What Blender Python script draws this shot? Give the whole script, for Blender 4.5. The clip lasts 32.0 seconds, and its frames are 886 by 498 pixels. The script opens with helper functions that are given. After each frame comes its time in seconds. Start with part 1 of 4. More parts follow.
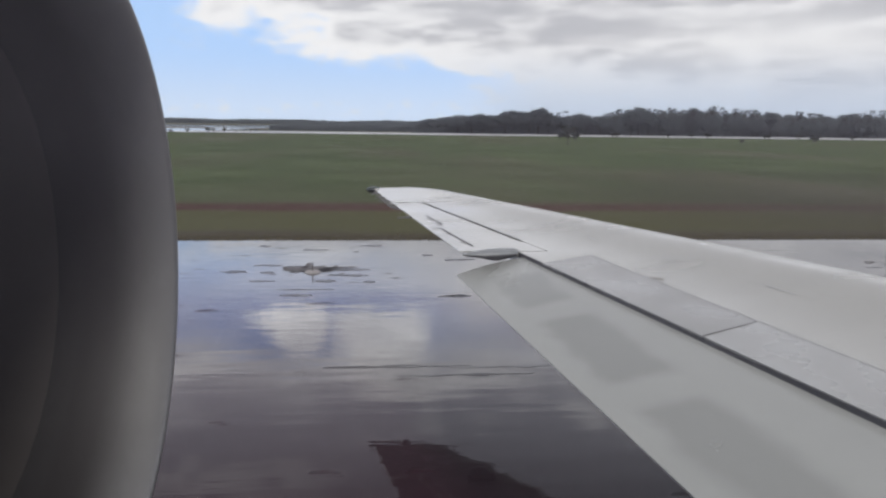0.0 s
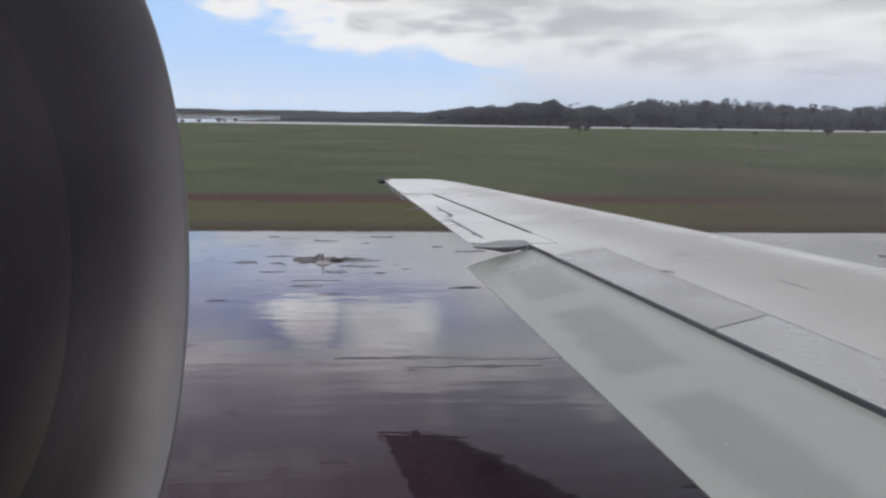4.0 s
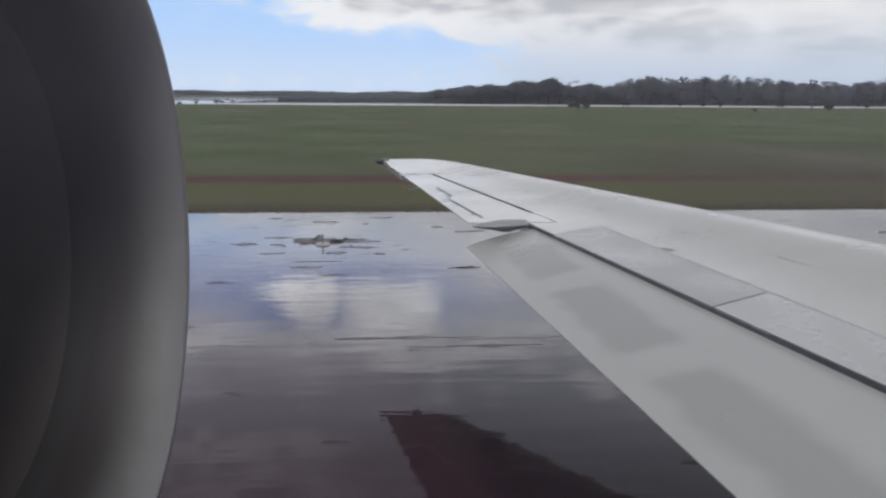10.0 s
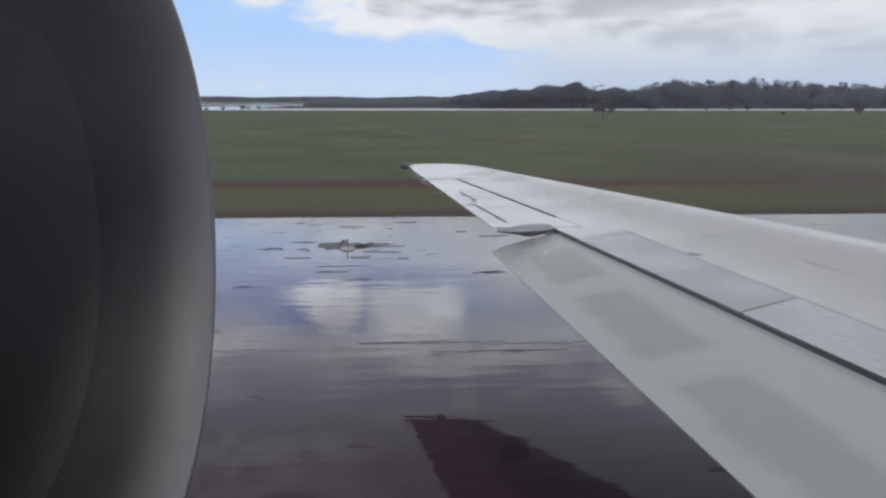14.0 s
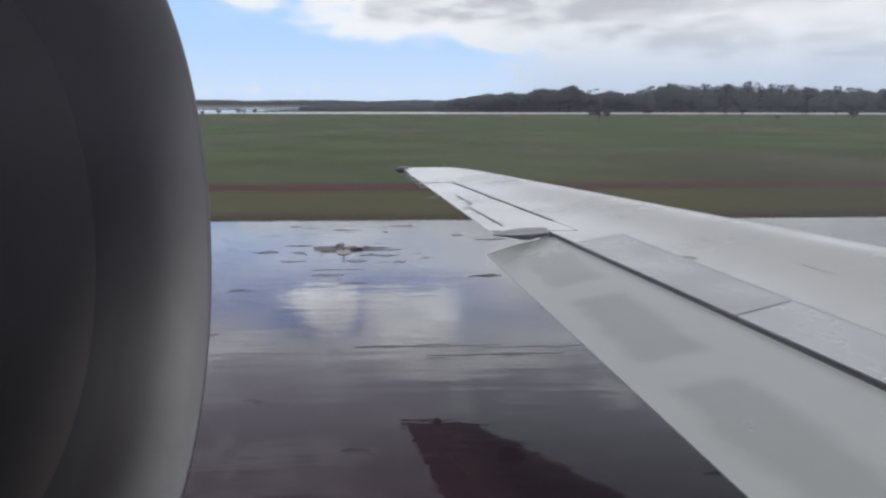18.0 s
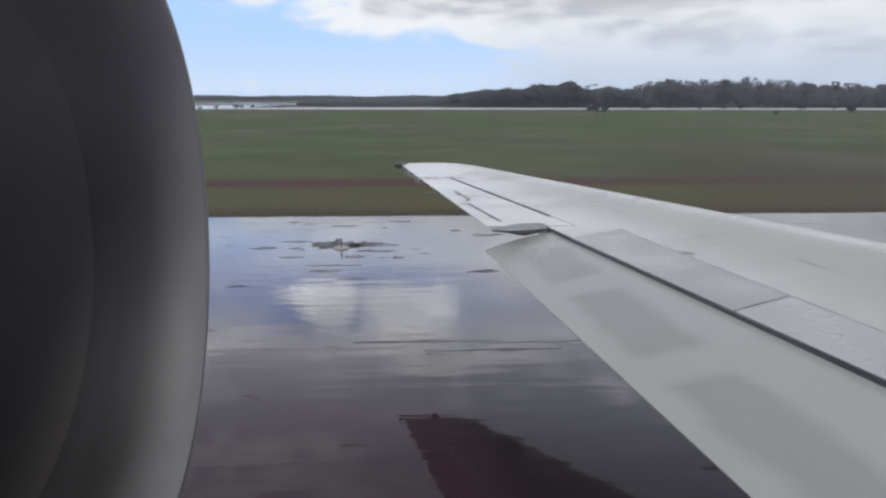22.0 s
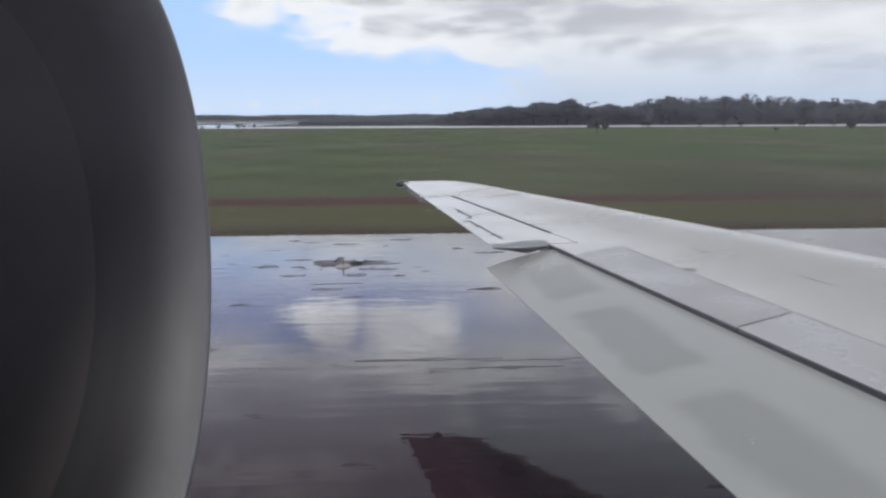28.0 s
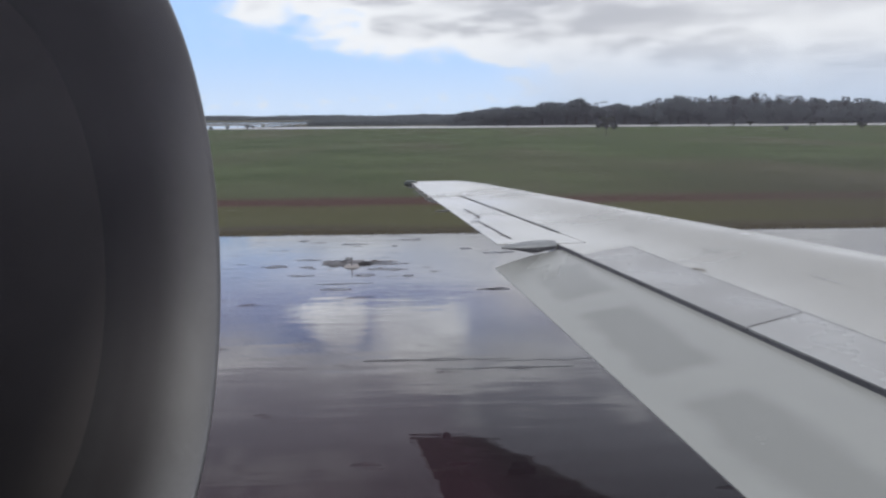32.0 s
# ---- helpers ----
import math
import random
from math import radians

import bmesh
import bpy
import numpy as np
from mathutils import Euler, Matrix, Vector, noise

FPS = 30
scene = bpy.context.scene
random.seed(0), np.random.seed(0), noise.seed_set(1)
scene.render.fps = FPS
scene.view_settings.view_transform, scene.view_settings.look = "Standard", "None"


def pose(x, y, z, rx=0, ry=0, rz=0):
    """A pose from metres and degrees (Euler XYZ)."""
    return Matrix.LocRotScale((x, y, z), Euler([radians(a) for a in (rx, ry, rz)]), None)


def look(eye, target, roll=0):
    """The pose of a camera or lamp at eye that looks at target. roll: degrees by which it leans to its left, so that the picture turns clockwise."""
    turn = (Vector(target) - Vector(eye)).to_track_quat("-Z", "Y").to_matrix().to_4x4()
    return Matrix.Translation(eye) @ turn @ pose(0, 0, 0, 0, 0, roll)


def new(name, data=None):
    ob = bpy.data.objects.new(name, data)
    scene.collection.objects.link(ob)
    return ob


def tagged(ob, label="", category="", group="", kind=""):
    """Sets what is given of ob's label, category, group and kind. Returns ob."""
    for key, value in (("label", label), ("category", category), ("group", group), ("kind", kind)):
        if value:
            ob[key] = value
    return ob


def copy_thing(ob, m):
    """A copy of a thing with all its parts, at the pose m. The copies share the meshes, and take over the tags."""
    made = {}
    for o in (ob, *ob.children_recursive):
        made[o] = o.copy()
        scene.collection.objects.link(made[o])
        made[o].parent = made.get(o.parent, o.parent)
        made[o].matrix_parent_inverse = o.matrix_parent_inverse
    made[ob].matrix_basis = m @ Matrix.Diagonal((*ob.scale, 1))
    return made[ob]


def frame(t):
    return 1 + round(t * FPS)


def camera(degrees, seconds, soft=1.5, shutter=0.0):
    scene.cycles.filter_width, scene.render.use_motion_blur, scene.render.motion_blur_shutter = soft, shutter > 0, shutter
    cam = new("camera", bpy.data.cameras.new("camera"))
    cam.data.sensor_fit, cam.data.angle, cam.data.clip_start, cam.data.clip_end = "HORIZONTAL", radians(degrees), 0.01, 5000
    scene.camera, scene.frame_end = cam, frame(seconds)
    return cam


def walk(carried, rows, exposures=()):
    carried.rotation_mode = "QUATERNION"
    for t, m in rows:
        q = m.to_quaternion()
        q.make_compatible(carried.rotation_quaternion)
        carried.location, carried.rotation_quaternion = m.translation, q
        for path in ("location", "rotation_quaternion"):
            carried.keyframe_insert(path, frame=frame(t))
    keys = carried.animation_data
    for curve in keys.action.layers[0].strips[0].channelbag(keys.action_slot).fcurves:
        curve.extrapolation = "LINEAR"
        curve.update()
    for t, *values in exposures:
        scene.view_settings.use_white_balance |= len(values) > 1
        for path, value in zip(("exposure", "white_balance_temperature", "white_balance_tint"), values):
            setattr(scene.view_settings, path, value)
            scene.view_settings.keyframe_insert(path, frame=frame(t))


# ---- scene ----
# ---- camera: seated at a cabin window, only turning a little ----
LIFT = 0.08  # ride height of the airframe over its drawing datum
EYE = (0.0, 0.0, 3.3 + LIFT)
cam = camera(60.0, 32.0, soft=2.4)
TURNS = [
    (0, -5.84, -9.25, 0.77), (0.5, -5.45, -9.47, 0.72), (1, -5.31, -9.71, 0.77), (1.5, -5.07, -9.90, 0.76),
    (2, -5.08, -10.00, 0.65), (2.5, -5.14, -9.91, 0.79), (3, -5.22, -9.92, 0.78), (3.5, -5.12, -9.86, 0.97),
    (5.5, -4.83, -10.10, 0.65), (6, -4.74, -10.16, 0.63), (6.5, -4.74, -10.44, 0.50), (7, -4.71, -10.54, 0.48),
    (7.5, -4.67, -10.81, 0.46), (8, -4.70, -11.08, 0.65), (8.5, -4.89, -11.18, 0.34), (9, -5.17, -11.31, 0.46),
    (9.5, -5.15, -11.27, 0.43), (10, -5.12, -11.38, 0.42), (10.5, -5.00, -11.06, 0.39), (11, -4.94, -11.26, 0.27),
    (11.5, -4.79, -11.33, 0.20), (12, -4.46, -11.49, 0.34), (12.5, -4.12, -11.21, 0.08), (13, -3.91, -11.10, 0.08),
    (13.5, -3.60, -11.07, -0.05), (14, -3.28, -11.04, 0.07), (14.5, -3.01, -10.89, -0.17), (16.5, -3.27, -10.60, 0.05),
    (17, -3.25, -10.66, -0.06), (17.5, -3.37, -10.72, -0.02), (18, -3.58, -10.78, 0.11), (18.5, -3.76, -10.75, 0.00),
    (19, -4.04, -10.72, 0.14), (19.5, -4.06, -10.78, 0.26), (20, -4.03, -10.77, 0.15), (20.5, -3.96, -10.90, 0.12),
    (21, -3.98, -10.98, 0.15), (21.5, -3.89, -11.05, 0.14), (22, -3.73, -11.11, 0.11), (22.5, -3.61, -11.04, -0.12),
    (23, -3.64, -10.72, -0.07), (23.5, -3.59, -10.34, -0.08), (24, -3.45, -9.96, 0.03), (24.5, -3.22, -9.66, -0.17),
    (26.5, -3.17, -9.72, -0.23), (27, -3.41, -9.75, -0.36), (27.5, -3.59, -9.71, -0.23), (28, -3.60, -9.78, -0.21),
    (28.5, -3.60, -9.83, -0.27), (29, -3.75, -9.78, -0.16), (29.5, -3.85, -9.79, -0.12), (30, -3.93, -9.78, -0.15),
    (30.5, -3.81, -9.78, -0.16), (31, -3.65, -9.78, -0.13), (31.5, -3.23, -9.78, -0.24), (32, -2.96, -9.77, -0.37),
]
walk(cam, [(t, pose(*EYE, 90 + pitch, 0, yaw) @ pose(0, 0, 0, 0, 0, roll)) for t, yaw, pitch, roll in TURNS],
     [(0.0, 0.0, 6500, 10), (8.0, 0.0, 6500, 10), (12.0, -0.04, 6250, 9), (17.0, -0.06, 6220, 9), (18.0, 0.05, 6250, 9), (32.0, 0.05, 6270, 9)])

# ---- sky, sun ----


def build_sky():
    world = bpy.data.worlds.new("sky")
    scene.world = world
    world.use_nodes = True
    nt = world.node_tree
    nt.nodes.clear()
    N, L = nt.nodes.new, nt.links.new

    def m(op, a, b=None, c=None, clamp=False):
        n = N("ShaderNodeMath")
        n.operation, n.use_clamp = op, clamp
        for i, v in enumerate((a, b, c)):
            if v is None:
                continue
            if isinstance(v, (int, float)):
                n.inputs[i].default_value = v
            else:
                L(v, n.inputs[i])
        return n.outputs[0]

    def ramp(v, lo, hi, a, b, smooth=True):
        n = N("ShaderNodeMapRange")
        n.interpolation_type = "SMOOTHSTEP" if smooth else "LINEAR"
        L(v, n.inputs[0])
        for i, x in enumerate((lo, hi, a, b)):
            n.inputs[i + 1].default_value = x
        return n.outputs[0]

    out = N("ShaderNodeOutputWorld")
    tc = N("ShaderNodeTexCoord")
    sep = N("ShaderNodeSeparateXYZ")
    L(tc.outputs["Generated"], sep.inputs[0])
    x, y, z = sep.outputs
    elev = m("ARCSINE", z)
    az = m("ARCTAN2", x, y)
    # clear sky
    sky = N("ShaderNodeTexSky")
    sky.sky_type = "NISHITA"
    sky.sun_disc = False
    sky.sun_elevation, sky.sun_rotation = radians(50), radians(160)
    sky.air_density, sky.dust_density, sky.ozone_density = 1.0, 0.2, 4.0
    bg_sky = N("ShaderNodeBackground")
    L(sky.outputs[0], bg_sky.inputs[0])
    bg_sky.inputs[1].default_value = 0.14
    # broken cloud deck, thick overhead and open near one side of the horizon
    stretch = N("ShaderNodeVectorMath")
    stretch.operation = "MULTIPLY"
    stretch.inputs[1].default_value = (1.0, 1.0, 2.3)
    L(tc.outputs["Generated"], stretch.inputs[0])

    def noise_tex(scale, detail, rough, shift, flat=False):
        mp = N("ShaderNodeMapping")
        mp.inputs["Scale"].default_value = (1, 1, 2.4) if flat else (1, 1, 1)
        mp.inputs["Location"].default_value = shift
        L(stretch.outputs[0], mp.inputs[0])
        n = N("ShaderNodeTexNoise")
        n.inputs["Scale"].default_value, n.inputs["Detail"].default_value, n.inputs["Roughness"].default_value = scale, detail, rough
        L(mp.outputs[0], n.inputs[0])
        return n.outputs["Fac"]

    def head(az0, el0, wide, high):
        u = m("MULTIPLY", m("SUBTRACT", az, az0), 1.0 / wide)
        v = m("MULTIPLY", m("SUBTRACT", elev, el0), 1.0 / high)
        return m("POWER", 2.718, m("MULTIPLY", m("MULTIPLY_ADD", u, u, m("MULTIPLY", v, v)), -1.0))

    body = noise_tex(8.0, 9, 0.52, (0.35, 0.2, 0.1))
    lumps = noise_tex(24.0, 6, 0.5, (3.1, 1.2, 0.4))
    shade = noise_tex(5.0, 8, 0.55, (1.3, 0.4, 2.2), True)
    # the bank's lower edge sinks from one side to the other, lumpy below
    thr = m("MULTIPLY_ADD", m("SINE", m("MULTIPLY", az, 2.0)), -0.1, 0.083)
    rise = m("MULTIPLY", m("SUBTRACT", elev, thr), 6.0)
    rise = m("MAXIMUM", m("MINIMUM", rise, 0.4), -0.4)
    dens = m("ADD", m("MULTIPLY_ADD", m("SUBTRACT", lumps, 0.5), 0.4, body), rise)
    cover = ramp(dens, 0.41, 0.62, 0.0, 1.0)
    # small fair-weather heads low on the horizon
    heads = noise_tex(42.0, 7, 0.6, (1.2, 5.0, 0.0))
    low = m("MULTIPLY", ramp(heads, 0.53, 0.66, 0.0, 0.6), m("MULTIPLY", ramp(elev, 0.006, 0.014, 0.0, 1.0), ramp(elev, 0.018, 0.036, 1.0, 0.0)))
    cover = m("MAXIMUM", cover, low)
    # an open lane of blue higher up, with two cumulus heads and thin cloud in it
    puff = noise_tex(15.0, 9, 0.6, (4.0, 2.0, 7.0))
    ragged = m("MULTIPLY_ADD", m("SUBTRACT", puff, 0.5), 0.035, elev)

    def tower(mid0, mid1, wide0, wide1, base, top):
        """A cumulus with a flat base whose sides lean in towards its top."""
        u = m("DIVIDE", m("SUBTRACT", az, ramp(elev, base, top, mid0, mid1, False)), ramp(elev, base, top, wide0, wide1, False))
        tall = m("MULTIPLY", ramp(ragged, base - 0.008, base + 0.014, 0.0, 1.0), ramp(ragged, top - 0.03, top + 0.012, 1.0, 0.0))
        return m("MULTIPLY", m("SUBTRACT", 1.25, m("MULTIPLY", u, u)), tall)

    cumulus = m("MAXIMUM", tower(-0.098, -0.084, 0.08, 0.024, 0.231, 0.304), m("MULTIPLY", tower(0.006, 0.05, 0.088, 0.07, 0.231, 0.365), 0.93))
    cumulus = ramp(m("MULTIPLY_ADD", m("SUBTRACT", puff, 0.5), 1.8, cumulus), 0.12, 0.92, 0.0, 1.0)
    thin = m("ADD", ramp(az, 0.03, 0.18, 0.22, 0.75), m("MULTIPLY", ramp(elev, 0.19, 0.25, 0.55, 0.0), ramp(az, -0.2, -0.02, 0.1, 1.0)), clamp=True)
    thin = m("ADD", thin, m("MULTIPLY", m("SUBTRACT", puff, 0.5), 0.8), clamp=True)
    edge = m("ADD", m("MULTIPLY_ADD", m("SUBTRACT", body, 0.5), 0.07, elev), ramp(az, -0.22, -0.08, 0.022, 0.0))
    lane = m("MULTIPLY", ramp(elev, 0.148, 0.175, 0.0, 1.0), ramp(edge, 0.27, 0.325, 1.0, 0.0))
    # lane ends left of view: unseen bright cloud added there to light the flap
    lane = m("MULTIPLY", lane, m("MULTIPLY", ramp(az, -0.42, -0.29, 0.0, 1.0), ramp(az, 0.5, 0.9, 1.0, 0.0)))
    cover = m("ADD", m("MULTIPLY", cover, m("SUBTRACT", 1.0, lane)), m("MULTIPLY", lane, thin))
    cumulus = m("MULTIPLY", cumulus, ramp(m("ABSOLUTE", az), 0.4, 0.6, 1.0, 0.0))
    cover = m("MAXIMUM", cover, cumulus)
    # rain curtain low on one side
    cover = m("MAXIMUM", cover, m("MULTIPLY", ramp(az, 0.1, 0.24, 0.0, 0.93), ramp(elev, 0.09, 0.14, 1.0, 0.0)))
    billow = noise_tex(11.0, 6, 0.55, (6.0, 3.3, 1.5), True)
    bank = m("MULTIPLY", ramp(billow, 0.42, 0.64, 0.08, 0.56), ramp(elev, 0.015, 0.05, 0.0, 1.0))
    grey = m("ADD", m("MULTIPLY", ramp(dens, 0.62, 0.85, 0.0, 1.0), m("MULTIPLY", m("MAXIMUM", ramp(shade, 0.4, 0.62, 0.05, 0.6), bank), m("MULTIPLY_ADD", head(0.52, 0.10, 0.16, 0.03), -0.8, 1.0))), m("MULTIPLY", m("MULTIPLY", ramp(edge, 0.29, 0.42, 0.1, 0.97), ramp(az, -0.12, 0.2, 0.5, 1.0)), m("SUBTRACT", 1.0, cumulus)), clamp=True)
    tone = N("ShaderNodeMix")
    tone.data_type = "RGBA"
    L(grey, tone.inputs[0])
    tone.inputs[6].default_value = (0.975, 0.978, 0.985, 1)
    tone.inputs[7].default_value = (0.345, 0.355, 0.405, 1)
    # sunlit heads of the nearer cloud
    lit = N("ShaderNodeVectorMath")
    lit.operation = "SCALE"
    L(tone.outputs[2], lit.inputs[0])
    L(m("MULTIPLY_ADD", m("MULTIPLY", ramp(elev, 0.15, 0.185, 0.0, 1.0), ramp(elev, 0.34, 0.5, 1.0, 0.0)), m("MULTIPLY_ADD", m("MULTIPLY", cumulus, ramp(elev, 0.27, 0.335, 1.0, -0.4)), 0.6, 0.8), 1.0), lit.inputs[3])
    # rain veil hanging below the far bank
    veil = N("ShaderNodeMix")
    veil.data_type = "RGBA"
    L(m("MULTIPLY", ramp(elev, 0.015, 0.105, 0.92, 0.0), ramp(az, 0.02, 0.2, 0.1, 1.0)), veil.inputs[0])
    L(lit.outputs[0], veil.inputs[6])
    veil.inputs[7].default_value = (0.56, 0.645, 0.78, 1)
    # moist air near the horizon
    haze = N("ShaderNodeBackground")
    air = N("ShaderNodeMix")
    air.data_type = "RGBA"
    L(ramp(elev, -0.005, 0.10, 0.0, 1.0), air.inputs[0])
    air.inputs[6].default_value = (0.64, 0.77, 0.97, 1)
    air.inputs[7].default_value = (0.45, 0.655, 1.03, 1)
    deep = N("ShaderNodeMix")
    deep.data_type = "RGBA"
    L(ramp(elev, 0.14, 0.23, 0.0, 1.0), deep.inputs[0])
    L(air.outputs[2], deep.inputs[6])
    deep.inputs[7].default_value = (0.44, 0.5, 0.92, 1)
    L(deep.outputs[2], haze.inputs[0])
    L(ramp(elev, 0.13, 0.19, 1.0, 1.75), haze.inputs[1])
    clear = N("ShaderNodeMixShader")
    L(ramp(elev, -0.02, 0.45, 0.97, 0.1), clear.inputs[0])
    L(bg_sky.outputs[0], clear.inputs[1])
    L(haze.outputs[0], clear.inputs[2])
    bg_cloud = N("ShaderNodeBackground")
    L(veil.outputs[2], bg_cloud.inputs[0])
    mix = N("ShaderNodeMixShader")
    L(cover, mix.inputs[0])
    L(clear.outputs[0], mix.inputs[1])
    L(bg_cloud.outputs[0], mix.inputs[2])
    L(mix.outputs[0], out.inputs[0])


build_sky()
sun_data = bpy.data.lights.new("sun", "SUN")
sun_data.energy, sun_data.angle, sun_data.color = 1.45, radians(14), (1.0, 0.975, 0.94)
sun = new("sun", sun_data)
sun.matrix_world = look((60 * math.sin(radians(160)), 60 * math.cos(radians(160)), 72), (0, 0, 0))


# ---- materials ----
def surface(name, base, rough, second=None, scale=4.0, fine=60.0, mixing=0.5, metal=0.0, bump=0.0, bump_scale=None, stretch=(1, 1, 1), spread=0.0, ior=1.45, coords="Object", rough_var=0.1):
    """A procedural surface: two tones mixed by coarse and fine noise, uneven gloss and fine relief."""
    mat = bpy.data.materials.new(name)
    mat.use_nodes = True
    nt = mat.node_tree
    N, L = nt.nodes.new, nt.links.new
    b = nt.nodes["Principled BSDF"]
    second = second or tuple(c * 0.75 for c in base)
    tc = N("ShaderNodeTexCoord")
    mp = N("ShaderNodeMapping")
    mp.inputs["Scale"].default_value = stretch
    L(tc.outputs[coords], mp.inputs[0])

    def noise_tex(s, detail):
        n = N("ShaderNodeTexNoise")
        n.inputs["Scale"].default_value, n.inputs["Detail"].default_value = s, detail
        L(mp.outputs[0], n.inputs[0])
        return n.outputs["Fac"]

    coarse, grain = noise_tex(scale, 5), noise_tex(fine, 3)
    add = N("ShaderNodeMath")
    add.operation = "MULTIPLY_ADD"
    add.inputs[1].default_value = 0.35
    L(grain, add.inputs[0])
    L(coarse, add.inputs[2])
    rng = N("ShaderNodeMapRange")
    rng.interpolation_type = "SMOOTHSTEP"
    L(add.outputs[0], rng.inputs[0])
    rng.inputs[1].default_value, rng.inputs[2].default_value = 0.675 - 0.22 - 0.3 * (mixing - 0.5), 0.675 + 0.22 - 0.3 * (mixing - 0.5)
    mix = N("ShaderNodeMix")
    mix.data_type = "RGBA"
    L(rng.outputs[0], mix.inputs[0])
    mix.inputs[6].default_value, mix.inputs[7].default_value = (*base, 1), (*second, 1)
    colour = mix.outputs[2]
    if spread:
        info = N("ShaderNodeObjectInfo")
        hsv = N("ShaderNodeHueSaturation")
        val = N("ShaderNodeMapRange")
        L(info.outputs["Random"], val.inputs[0])
        val.inputs[3].default_value, val.inputs[4].default_value = 1 - spread, 1 + spread
        L(val.outputs[0], hsv.inputs["Value"])
        L(colour, hsv.inputs["Color"])
        colour = hsv.outputs[0]
    L(colour, b.inputs["Base Color"])
    rr = N("ShaderNodeMapRange")
    L(coarse, rr.inputs[0])
    rr.inputs[1].default_value, rr.inputs[2].default_value = 0.3, 0.7
    rr.inputs[3].default_value, rr.inputs[4].default_value = max(0.02, rough - rough_var), min(1, rough + rough_var)
    L(rr.outputs[0], b.inputs["Roughness"])
    b.inputs["Metallic"].default_value, b.inputs["IOR"].default_value = metal, ior
    if bump:
        bp = N("ShaderNodeBump")
        bp.inputs["Strength"].default_value, bp.inputs["Distance"].default_value = 1.0, bump
        L(noise_tex(bump_scale or fine, 4), bp.inputs["Height"])
        L(bp.outputs[0], b.inputs["Normal"])
    return mat


def wet_pavement(name, base, second, dry=0.5, patch=(0.35, 1.3, 1), rough=0.035, ripple=0.004):
    """Asphalt under a film of rain water that breaks up into drier patches."""
    mat = surface(name, base, 0.75, second, scale=0.35, fine=45, bump=0.002, bump_scale=120, ior=1.4)
    nt = mat.node_tree
    N, L = nt.nodes.new, nt.links.new
    b = nt.nodes["Principled BSDF"]
    b.inputs["Specular IOR Level"].default_value = 0.08
    tc = N("ShaderNodeTexCoord")

    def noise_tex(s, detail, stretch, shift=(0, 0, 0)):
        mp = N("ShaderNodeMapping")
        mp.inputs["Scale"].default_value, mp.inputs["Location"].default_value = stretch, shift
        L(tc.outputs["Object"], mp.inputs[0])
        n = N("ShaderNodeTexNoise")
        n.inputs["Scale"].default_value, n.inputs["Detail"].default_value = s, detail
        L(mp.outputs[0], n.inputs[0])
        return n.outputs["Fac"]

    def rng(v, lo, hi, a, c):
        n = N("ShaderNodeMapRange")
        n.interpolation_type = "SMOOTHSTEP"
        L(v, n.inputs[0])
        for i, q in enumerate((lo, hi, a, c)):
            n.inputs[i + 1].default_value = q
        return n.outputs[0]

    b.inputs["Coat IOR"].default_value = 1.36
    film = noise_tex(1.0, 6, patch)
    L(rng(film, 0.5 + dry * 0.3, 0.58 + dry * 0.3, 1.0, 0.4), b.inputs["Coat Weight"])
    L(rng(noise_tex(0.5, 5, (0.5, 1.2, 1), (7, 3, 0)), 0.42, 0.72, rough, rough * 2.6), b.inputs["Coat Roughness"])
    bp = N("ShaderNodeBump")
    bp.inputs["Strength"].default_value, bp.inputs["Distance"].default_value = 1.0, ripple
    both = N("ShaderNodeMath")
    both.operation = "MULTIPLY_ADD"
    L(noise_tex(1.0, 3, (0.9, 7.0, 1), (5, 1, 0)), both.inputs[0])
    both.inputs[1].default_value = 0.14
    L(noise_tex(1.1, 4, (0.5, 2.2, 1), (2, 9, 0)), both.inputs[2])
    L(both.outputs[0], bp.inputs["Height"])
    L(bp.outputs[0], b.inputs["Coat Normal"])
    return mat


